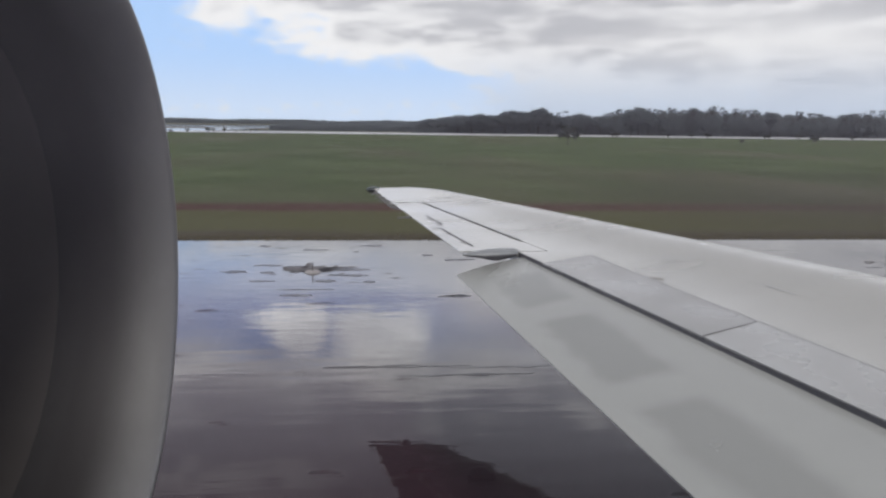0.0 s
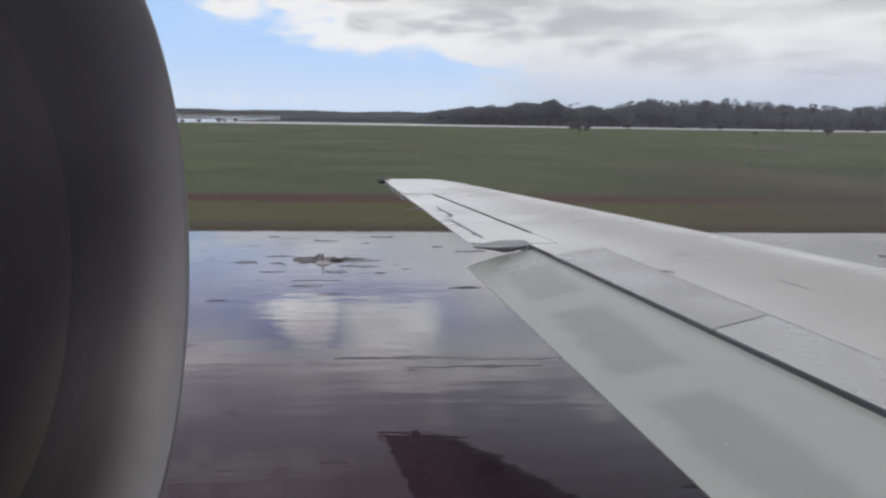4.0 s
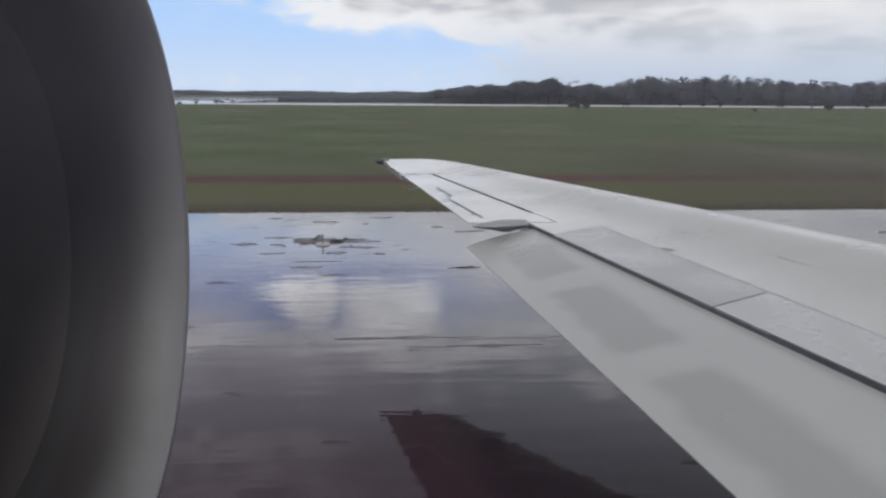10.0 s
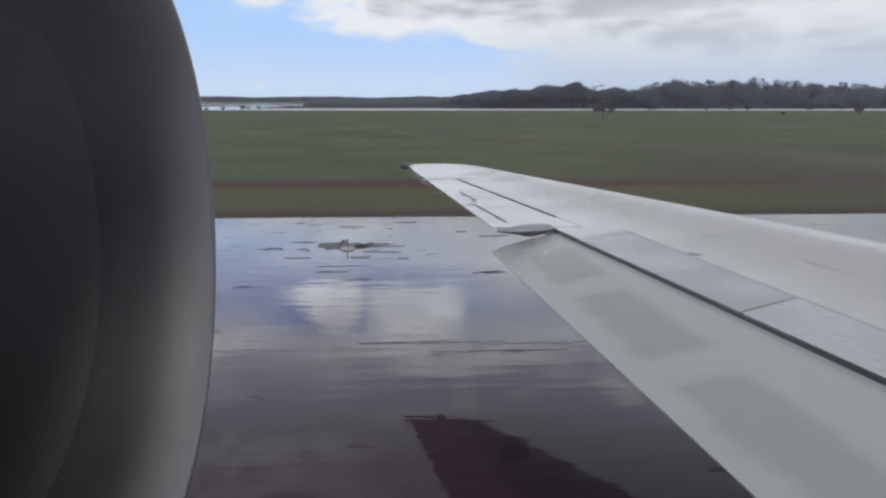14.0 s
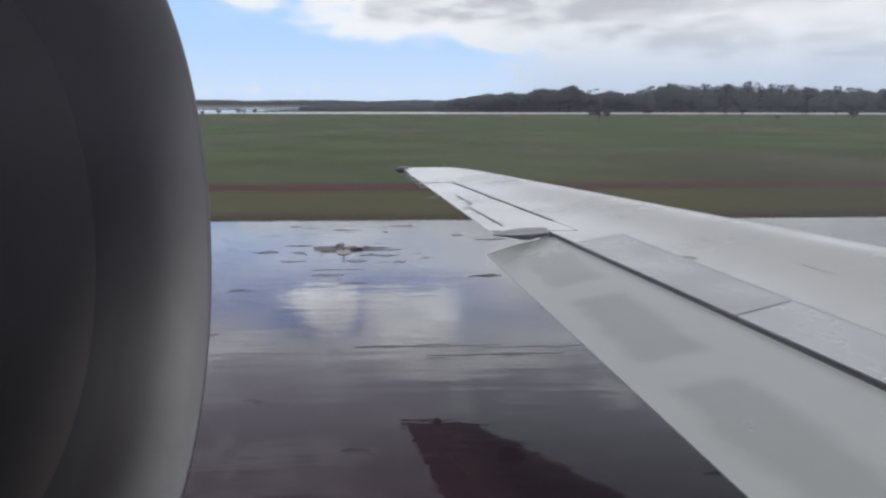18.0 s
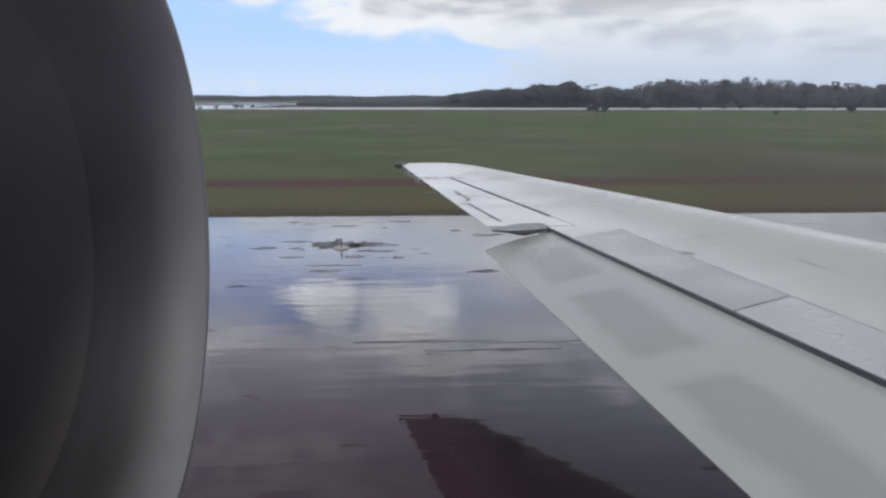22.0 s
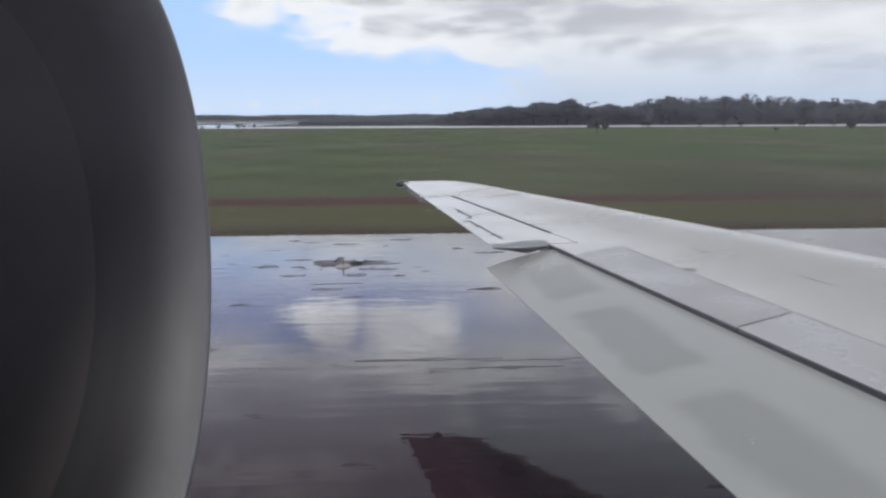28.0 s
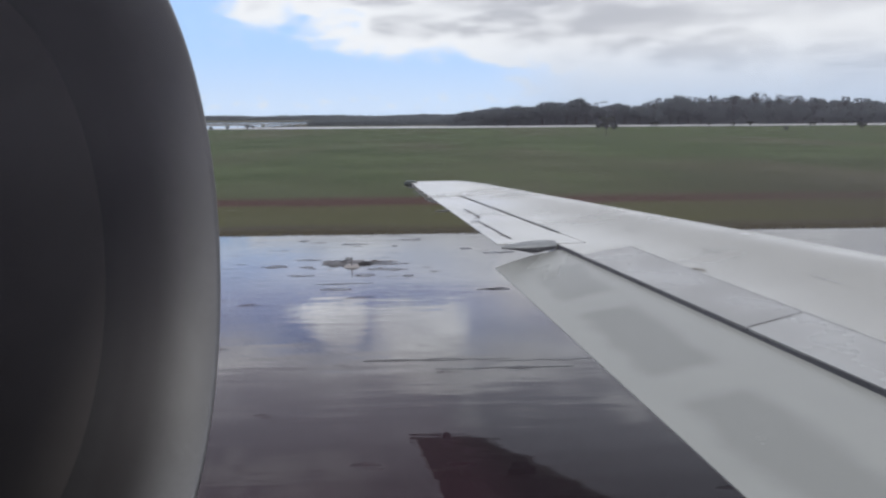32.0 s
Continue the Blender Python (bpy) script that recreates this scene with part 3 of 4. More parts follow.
def gap_x(y):
    return 1.61 + 0.28 * (8.13 - y)


def hinge_x(y):
    return 0.86 + 0.325 * (11.42 - y)


def flap_te(y):
    return 0.975 + 0.147 * (7.76 - y)


def crown(x, y, squeeze=1.0):
    """Rise of the upper skin over the chord plane."""
    c = le_x(y) - te_x(y)
    q = max(0.0, (le_x(y) - x) / max(c, 0.3))
    return squeeze * (0.0436 * c + 0.0036) * math.exp(-((q - 0.19) / 0.26) ** 2)


def wing_ring(y, x_le, x_te, x_full, squeeze=1.0):
    """One closed section: upper side from the rear to the nose, then the lower side back."""
    c = x_le - x_full
    nose = (0.035 * c + 0.02) * squeeze
    length = 0.28 * c
    zr = zref(y)
    n = 26
    up, lo = [], []
    for i in range(n + 1):
        s = (i / n) ** 2 * (x_le - x_te)
        drop = nose * max(0.0, 1 - s / length) ** 2.4
        q = s / c
        depth = nose + squeeze * c * (0.16 * math.sqrt(q) * (1 - q) + 0.004) * 1.15
        if i == 0:
            depth = nose
        up.append((x_le - s, y, zr - drop * 1.5 + crown(x_le - s, y, squeeze)))
        lo.append((x_le - s, y, zr - max(depth, drop + 0.008)))
    return up[::-1] + lo[1:]


wing_mesh_in = loft("wing", [wing_ring(y, le_x(y), gap_x(y), te_x(y)) for y in (0.3, 1.5, 3, 4.5, 6, 7, 7.6, 8.02)], PAINT)
wing = part("wing", wing_mesh_in, aircraft, "light grey wing with a smooth rounded leading edge")
part("outer_panel", loft("outer_panel", [wing_ring(y, le_x(y), hinge_x(y), te_x(y)) for y in (8.02, 8.6, 9.4, 10.2, 11, 11.42)], PAINT), wing)
tip_rings = [wing_ring(y, le_x(y), te_x(y), te_x(y)) for y in (11.44, 12.0, 12.4)]
tip_rings += [wing_ring(y, fr, re, re, sq) for y, fr, re, sq in ((12.62, 1.34, 0.2, 0.9), (12.82, 1.17, 0.16, 0.75), (12.98, 0.98, 0.13, 0.55), (13.08, 0.74, 0.12, 0.3))]
part("wing_tip", loft("wing_tip", tip_rings, PAINT), wing)


def slat_ring(y):
    """The slat wraps the nose, 3 mm proud of the fixed skin."""
    full = wing_ring(y, le_x(y), te_x(y) if y > 11.45 else gap_x(y) if y < 8.03 else hinge_x(y), te_x(y))
    x0 = le_x(y)
    chord = 0.35 + 0.085 * (12.6 - y)
    outer = [(x0 - chord * (1 - i / 10) ** 1.6, y) for i in range(11)]
    pts = []
    c = x0 - te_x(y)
    nose = 0.035 * c + 0.02
    for x, _ in outer:
        sx = x0 - x
        pts.append((x + 0.002, y, zref(y) - 1.5 * nose * max(0.0, 1 - sx / (0.28 * c)) ** 2.4 + crown(x, y) + 0.0012))
    lower = [(x0 + 0.012, y, pts[-1][2] - 0.02), (x0 - 0.05, y, pts[-1][2] - 0.06 - 0.01 * c)]
    return pts + lower


for y0, y1 in ((1.6, 4.6), (4.63, 7.8), (7.83, 10.4), (10.43, 12.35)):
    part("slat", loft("slat", [slat_ring(y0 + (y1 - y0) * i / 6) for i in range(7)], SLAT_PAINT), wing, "pale retracted leading-edge slat")


def wedge(name, ys, front, rear, z_front, z_rear, t_front, t_rear, material, bulge=0.0):
    rings = []
    for y in ys:
        f, r, zf, zr = front(y), rear(y), z_front(y), z_rear(y)
        n = 10
        up = [(f + (r - f) * i / n, y, zf + (zr - zf) * i / n + bulge * math.sin(math.pi * i / n)) for i in range(n + 1)]
        lo = [(f + (r - f) * i / n, y, zf + (zr - zf) * i / n - (t_front + (t_rear - t_front) * i / n) * (0.35 if i == 0 else 1)) for i in range(n + 1)]
        rings.append(up + lo[::-1])
    return loft(name, rings, material)


part("aileron", wedge("aileron", (8.06, 8.5, 8.66, 9.4, 10.2, 11, 11.4), lambda y: hinge_x(y) - (0.028 if y > 8.6 else 0.004), te_x, zref, zref, 0.09, 0.008, PAINT), wing)
flap = part("flap", wedge("flap", (0.4, 1.5, 3, 4.5, 6, 7, 7.9), lambda y: gap_x(y) + 0.12, flap_te, lambda y: zref(y) - 0.02 - 0.004 * (8 - y), lambda y: zref(y) - 0.22, 0.2, 0.008, FLAP_PAINT, 0.03), wing, "lowered grey flap with water-marked paint")


def on_wing(pts):
    return [(x, y, zref(y) + crown(x, y)) for x, y in pts]


# Added dark strip that stands in for the shade in the flap gap.
gap_shade_rings = [[(gap_x(y) + dx, y, zref(y) + dz) for dx, dz in ((-0.012, -0.004), (0.01, -0.004), (0.01, -0.06), (-0.012, -0.06))] for y in (0.4, 2, 4, 6, 8.0)]
part("shroud_seal", loft("shroud_seal", gap_shade_rings, SEAM, smooth=False), wing, "dark strip painting the shade of the gap above the flap")


def spoiler(y0, y1, depth0, depth1, material):
    pts = [(gap_x(y0) - 0.012, y0), (gap_x(y1) - 0.012, y1), (gap_x(y1) + depth1, y1 + depth1 * 0.55), (gap_x(y0) + depth0, y0 + depth0 * 0.55)]
    return strip_plate("spoiler", on_wing(pts), material, 0.003, 0.02)


for y0, y1, material in ((7.48, 5.17, PANEL_PAINT), (5.15, 2.9, GLOSSY_PANEL), (2.88, 0.9, GLOSSY_PANEL)):
    part("spoiler", spoiler(y0, y1, 0.55, 0.55, material), wing, "blue-grey spoiler panel lying flush")


def seam(a, b, w=0.012, name="panel_seam", mat=None, lift=0.0):
    mat = mat or SEAM
    d = Vector((b[0] - a[0], b[1] - a[1]))
    q = Vector((-d.y, d.x)).normalized() * (w / 2)
    n = max(2, int(d.length / 0.15))
    one = [(a[0] + d.x * i / n + q.x, a[1] + d.y * i / n + q.y) for i in range(n + 1)]
    two = [(a[0] + d.x * i / n - q.x, a[1] + d.y * i / n - q.y) for i in range(n + 1)]
    verts = [(x, y, z + 0.0045 + lift) for x, y, z in on_wing(one + two)]
    faces = [(i, i + 1, n + 2 + i, n + 1 + i) for i in range(n)]
    return part(name, mesh_of(name, verts, faces, mat), wing)


# hinge slot of the aileron, and the brackets of its two tabs
for a, b, w in (((0.86, 11.42), (1.78, 8.58), 0.032), ((0.82, 10.28), (0.97, 9.62), 0.022), ((0.97, 9.62), (0.895, 9.56), 0.03), ((0.86, 10.05), (0.815, 10.03), 0.025),
                ((0.82, 9.34), (0.92, 9.38), 0.03), ((0.92, 9.38), (1.18, 8.3), 0.022), ((1.0, 9.02), (0.955, 8.99), 0.025), ((1.12, 8.52), (1.075, 8.49), 0.025)):
    seam(a, b, w, "tab_seam")
for a, b in (((2.99, 7.45), (3.08, 7.23)), ((3.5, 6.28), (3.61, 5.99)), ((2.54, 8.56), (2.61, 8.37)), ((0.38, 11.4), (0.62, 11.25)), ((2.36, 7.79), (3.0, 5.48)), ((3.01, 5.46), (3.63, 3.2))):
    seam(a, b, 0.012, mat=FAINT_SEAM)


seam((2.66, 6.82), (2.75, 6.73), 0.03, "oil_stain", STAIN)
for y in (5.16, 2.89):
    seam((gap_x(y) - 0.02, y), (gap_x(y) + 0.55, y + 0.3), 0.009, lift=0.004)


def wick(x, y, length):
    v = [(x, y, zref(y) - 0.012), (x - length, y + 0.03, zref(y) - 0.03)]
    bm = bmesh.new()
    bmesh.ops.create_cone(bm, cap_ends=True, segments=6, radius1=0.016, radius2=0.005, depth=length)
    d = Vector(v[1]) - Vector(v[0])
    bmesh.ops.transform(bm, matrix=Matrix.Translation((Vector(v[0]) + Vector(v[1])) / 2) @ d.to_track_quat("Z", "Y").to_matrix().to_4x4(), verts=bm.verts)
    me = bpy.data.meshes.new("static_wick")
    bm.to_mesh(me)
    bm.free()
    me.materials.append(WICK)
    return part("static_wick", me, wing)


for y, length in ((12.5, 0.14), (12.1, 0.14), (11.75, 0.16), (11.3, 0.12), (10.25, 0.2)):
    wick(te_x(y) + 0.02, y, length)
part("tip_lamp", loft("tip_lamp", [[(0.02 + 0.1 * i, 12.95 + 0.085 * s * math.cos(a), 2.195 + 0.058 * s * math.sin(a)) for a in [math.pi * k / 5 for k in range(10)]] for i, s in ((0, 0.4), (0.5, 0.9), (1, 1.0), (2.2, 0.8))], GREEN_GLASS), wing, "dark tip lamp housing")
def canoe(low):
    """Upper or lower half of the lens-shaped fairing that closes the flap's outer end."""
    rings = []
    for i in range(13):
        u = i / 12
        q = math.sin(math.pi * (0.03 + 0.72 * u)) ** 0.7
        deep = 0.05 if not low else 0.05 + 0.03 * math.sin(math.pi * min(1.0, max(0.0, u - 0.25) / 0.75)) ** 2
        arc = [math.pi * k / 10 * (-1 if low else 1) for k in range(11)]
        rings.append([(1.02 + 0.6 * u, 7.9 + 0.16 * u + 0.13 * q * math.cos(a), zref(8) - 0.01 + deep * q * math.sin(a)) for a in arc])
    return loft("flap_end_fairing", rings, UNDERSIDE if low else FAIRING)


fairing = part("flap_end_fairing", canoe(False), wing, "small lens-shaped fairing at the flap's outer end")
part("underside", canoe(True), fairing, "underside with its shade painted dark")

def pod(x0, x1, y, top, deep, wide):
    """A slim teardrop fairing hanging under the wing."""
    rings = []
    for i in range(13):
        u = i / 12
        q = math.sin(math.pi * (0.04 + 0.92 * u) ** 0.8) ** 0.75
        rings.append([(x0 + (x1 - x0) * u, y + wide * q * math.cos(a), top - deep * q * (0.5 + 0.5 * math.sin(a))) for a in [2 * math.pi * k / 14 for k in range(14)]])
    return loft("hinge_fairing", rings, FAIRING)


for x0, x1, y, deep, wide in ((1.5, 2.05, 10.9, 0.36, 0.05), (0.6, 0.82, 12.6, 0.2, 0.03)):
    part("hinge_fairing", pod(x0, x1, y, zref(y) - 0.06, deep, wide), wing, "weathered grey fairing under the wing")

# engine on the rear side of the cabin
EC = (1.728, 2.934)
lip_profile = [(-1.015, 0.885)] + [(-0.595 - (0.16 if math.sin(a) > 0 else 0.265) * (1 - math.cos(a)) - (0.28 if math.sin(a) > 0 else 0.0) * math.sin(a) ** 2, 0.757 + (0.115 if math.sin(a) > 0 else 0.078) * math.sin(a)) for a in [math.pi / 2 - math.pi * k / 48 for k in range(49)]]
engine = part("engine", lathe_x("engine", [(-3.9, 0.66), (-3.2, 0.82), (-2.4, 0.905), (-1.6, 0.915), (-1.015, 0.887)], EC, COWL_PAINT), aircraft, "grey engine nacelle with a bare metal inlet lip")
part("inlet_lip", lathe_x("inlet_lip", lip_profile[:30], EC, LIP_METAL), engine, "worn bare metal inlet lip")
part("lip_inner_ring", lathe_x("lip_inner_ring", lip_profile[29:], EC, SHADED_LIP), engine, "inner side of the lip, shade painted darker into the duct")
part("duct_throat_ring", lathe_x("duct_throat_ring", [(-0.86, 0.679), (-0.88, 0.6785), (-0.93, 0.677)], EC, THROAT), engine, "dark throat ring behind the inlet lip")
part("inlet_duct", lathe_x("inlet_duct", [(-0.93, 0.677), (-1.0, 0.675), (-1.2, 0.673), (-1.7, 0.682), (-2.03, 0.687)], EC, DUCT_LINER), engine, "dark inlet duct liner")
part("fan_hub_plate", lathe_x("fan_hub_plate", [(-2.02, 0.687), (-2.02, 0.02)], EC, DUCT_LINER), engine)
part("spinner", lathe_x("spinner", [(-1.99, 0.24), (-1.85, 0.21), (-1.7, 0.14), (-1.62, 0.05), (-1.6, 0.003)], EC, DUCT_LINER, 32), engine, "dark spinner cone")
blade_rings = []
for i in range(6):
    r = 0.2 + 0.47 * i / 5
    tw = radians(35 + 28 * i / 5)
    blade_rings.append([(-1.92 + 0.09 * k * math.cos(tw) + 0.006 * o, r * 0 + 0.09 * k * math.sin(tw), r) for k, o in ((-1, 0), (-0.3, 1), (0.4, 1), (1, 0), (0.4, -1), (-0.3, -1))])
fan_mesh = loft("fan_blade", blade_rings, FAN_METAL)
for k in range(24):
    b = part("fan_blade", fan_mesh, engine)
    b.matrix_basis = Matrix.Translation((0, EC[0], EC[1])) @ Matrix.Rotation(2 * math.pi * k / 24, 4, "X")
part("pylon", box_mesh("pylon", (-3.4, -0.2, 2.82), (-1.7, 0.9, 3.02), COWL_PAINT, 0.05), engine)

# cabin skin, with the window that is looked through
FUS_Y, FUS_Z, FUS_R = -1.53, 2.75, 1.67
xs = sorted({-9 + 0.5 * i for i in range(41)} | {-0.13, 0.13})
angs = [radians(a) for a in list(range(-90, 13, 6)) + [11.5] + [27.0] + list(range(30, 271, 6))]
angs = sorted(set(angs))
verts = [(x, FUS_Y + FUS_R * math.cos(a), FUS_Z + FUS_R * math.sin(a)) for x in xs for a in angs]
na = len(angs)
faces = []
for i in range(len(xs) - 1):
    for j in range(na - 1):
        mid_x, mid_a = (xs[i] + xs[i + 1]) / 2, math.degrees((angs[j] + angs[j + 1]) / 2)
        if abs(mid_x) < 0.13 and 11.4 < mid_a < 27.1:
            continue
        faces.append((i * na + j, i * na + j + 1, (i + 1) * na + j + 1, (i + 1) * na + j))
for i in (0, len(xs) - 1):
    faces.append(tuple(i * na + j for j in range(na - 1)))
fuselage = part("fuselage", mesh_of("fuselage", verts, faces, WHITE_SKIN, True), aircraft, "white painted fuselage skin with a cabin window opening")

thick = fuselage.modifiers.new("thickness", "SOLIDIFY")
thick.thickness, thick.offset = 0.05, -1.0


def dusty_hazed_glass():
    mat = bpy.data.materials.new("dusty_hazed_window_plastic")
    mat.use_nodes = True
    nt = mat.node_tree
    nt.nodes.clear()
    N, L = nt.nodes.new, nt.links.new
    out, mix, clear, film = N("ShaderNodeOutputMaterial"), N("ShaderNodeMixShader"), N("ShaderNodeBsdfTransparent"), N("ShaderNodeBsdfTranslucent")
    film.inputs[0].default_value = (0.92, 0.86, 0.96, 1)
    tc, n, r = N("ShaderNodeTexCoord"), N("ShaderNodeTexNoise"), N("ShaderNodeMapRange")
    n.inputs["Scale"].default_value, n.inputs["Detail"].default_value = 35, 4
    L(tc.outputs["Object"], n.inputs[0])
    L(n.outputs["Fac"], r.inputs[0])
    r.inputs[3].default_value, r.inputs[4].default_value = 0.024, 0.054
    # thicker grime towards one side, wiped into faint upright smears
    sep, side, mp, smear, add, tot = N("ShaderNodeSeparateXYZ"), N("ShaderNodeMapRange"), N("ShaderNodeMapping"), N("ShaderNodeTexNoise"), N("ShaderNodeMath"), N("ShaderNodeMath")
    L(tc.outputs["Object"], sep.inputs[0])
    L(sep.outputs[0], side.inputs[0])
    for i, v in enumerate((0.002, 0.02, 0.0, 0.018)):
        side.inputs[i + 1].default_value = v
    mp.inputs["Scale"].default_value = (420, 1, 55)
    L(tc.outputs["Object"], mp.inputs[0])
    L(mp.outputs[0], smear.inputs[0])
    smear.inputs["Scale"].default_value, smear.inputs["Detail"].default_value = 1.0, 3
    add.operation, tot.operation = "MULTIPLY", "ADD"
    L(side.outputs[0], add.inputs[0])
    L(smear.outputs["Fac"], add.inputs[1])
    L(add.outputs[0], tot.inputs[0])
    L(r.outputs[0], tot.inputs[1])
    # film thinned towards the engine so that its inlet stays dark
    thin_side, thinned = N("ShaderNodeMapRange"), N("ShaderNodeMath")
    L(sep.outputs[0], thin_side.inputs[0])
    for i, v in enumerate((-0.0135, -0.009, 0.62, 1.0)):
        thin_side.inputs[i + 1].default_value = v
    thinned.operation = "MULTIPLY"
    L(tot.outputs[0], thinned.inputs[0])
    L(thin_side.outputs[0], thinned.inputs[1])
    # film thinned downwards so that the wet asphalt stays dark
    fall, thick = N("ShaderNodeMapRange"), N("ShaderNodeMath")
    L(sep.outputs[2], fall.inputs[0])
    for i, v in enumerate((3.282, 3.297, 0.2, 1.0)):
        fall.inputs[i + 1].default_value = v
    thick.operation = "MULTIPLY"
    L(thinned.outputs[0], thick.inputs[0])
    L(fall.outputs[0], thick.inputs[1])
    # film thickened at horizon height: the far trees' haze painted on the pane
    haze_band, more = N("ShaderNodeMapRange"), N("ShaderNodeMath")
    L(sep.outputs[2], haze_band.inputs[0])
    for i, v in enumerate((3.2965, 3.3, 1.0, 1.5)):
        haze_band.inputs[i + 1].default_value = v
    more.operation = "MULTIPLY"
    L(thick.outputs[0], more.inputs[0])
    L(haze_band.outputs[0], more.inputs[1])
    L(more.outputs[0], mix.inputs[0])
    L(clear.outputs[0], mix.inputs[1])
    L(film.outputs[0], mix.inputs[2])
    L(mix.outputs[0], out.inputs[0])
    return mat


part("window_pane", box_mesh("window_pane", (-0.16, 0.036, 3.05), (0.16, 0.037, 3.55), dusty_hazed_glass()), fuselage, "slightly dusty clear window pane with distance haze painted into its film").visible_shadow = False


def wheel_mesh(cx, cy, r, w):
    ring = [(-w / 2, r * 0.55), (-w / 2, r * 0.9), (-w * 0.35, r), (w * 0.35, r), (w / 2, r * 0.9), (w / 2, r * 0.55)]
    rings = [[(cx + q * math.cos(a), cy + d, r - LIFT + q * math.sin(a)) for d, q in ring] for a in [2 * math.pi * k / 28 for k in range(29)]]
    return loft("tyre", rings, SEAM, closed_ends=False)


gear = part("landing_gear", box_mesh("landing_gear", (4.9, -1.62, 0.5 - LIFT), (5.1, -1.44, 1.3), COWL_PAINT, 0.03), aircraft, "grey landing gear leg under the cabin")
for cy in (-1.9, -1.16):
    part("tyre", wheel_mesh(5.0, cy, 0.51, 0.3), gear, "black rubber tyre")
part("axle", box_mesh("axle", (4.95, -1.95, 0.46 - LIFT), (5.05, -1.11, 0.56 - LIFT), COWL_PAINT, 0.02), gear)

# ---- plants ----
def leaf_cloud(rng_, blobs, count, size, flat=0.6):
    """Many small leaf sprays scattered through the outer part of uneven blobs (centre, radii)."""
    vol = [bl[1][0] * bl[1][1] * bl[1][2] for bl in blobs]
    pts, fcs = [], []
    for _ in range(count):
        c, r = rng_.choices(blobs, vol)[0]
        while True:
            p = Vector((rng_.uniform(-1, 1), rng_.uniform(-1, 1), rng_.uniform(-1, 1)))
            if 0.25 < p.length < 1:
                break
        p = p.normalized() * (p.length ** 0.5)
        q = Vector((c[0] + p.x * r[0], c[1] + p.y * r[1], c[2] + p.z * r[2]))
        n = (p.normalized() + Vector((rng_.gauss(0, 0.35), rng_.gauss(0, 0.35), 0.45 + rng_.gauss(0, 0.3)))).normalized()
        a = n.cross(Vector((rng_.gauss(0, flat), rng_.gauss(0, flat), rng_.gauss(0, 1)))).normalized()
        b = n.cross(a).normalized()
        s = size * rng_.uniform(0.5, 1.3)
        k = len(pts)
        pts += [q - a * s, q + b * s * 0.45, q + a * s, q - b * s * 0.45]
        fcs.append((k, k + 1, k + 2, k + 3))
    return pts, fcs


def soft_normals(me, lie=(0.0, -0.75, 0.65), share=0.75):
    """Turns the leaves' shading towards one lie, as light does inside a deep crown."""
    lie = Vector(lie)
    for face in me.polygons:
        if face.normal.dot(lie) < 0:
            face.flip()
    me.update()
    me.normals_split_custom_set_from_vertices([tuple((n.vector * (1 - share) + lie * share).normalized()) for n in me.vertex_normals])
    return me


def limb_mesh(name, segs, material):
    """Tapered limbs: (start, end, r0, r1)."""
    verts, faces = [], []
    for a, b, r0, r1 in segs:
        a, b = Vector(a), Vector(b)
        d = (b - a).normalized()
        u = d.orthogonal().normalized()
        w = d.cross(u)
        k = len(verts)
        for p, r in ((a, r0), ((a + b) / 2 + u * r0 * 0.6, (r0 + r1) / 2), (b, r1)):
            for j in range(6):
                t = math.pi * j / 3
                verts.append(p + (u * math.cos(t) + w * math.sin(t)) * r)
        for i in range(2):
            for j in range(6):
                faces.append((k + i * 6 + j, k + i * 6 + (j + 1) % 6, k + i * 6 + 6 + (j + 1) % 6, k + i * 6 + 6 + j))
    return mesh_of(name, verts, faces, material, True)


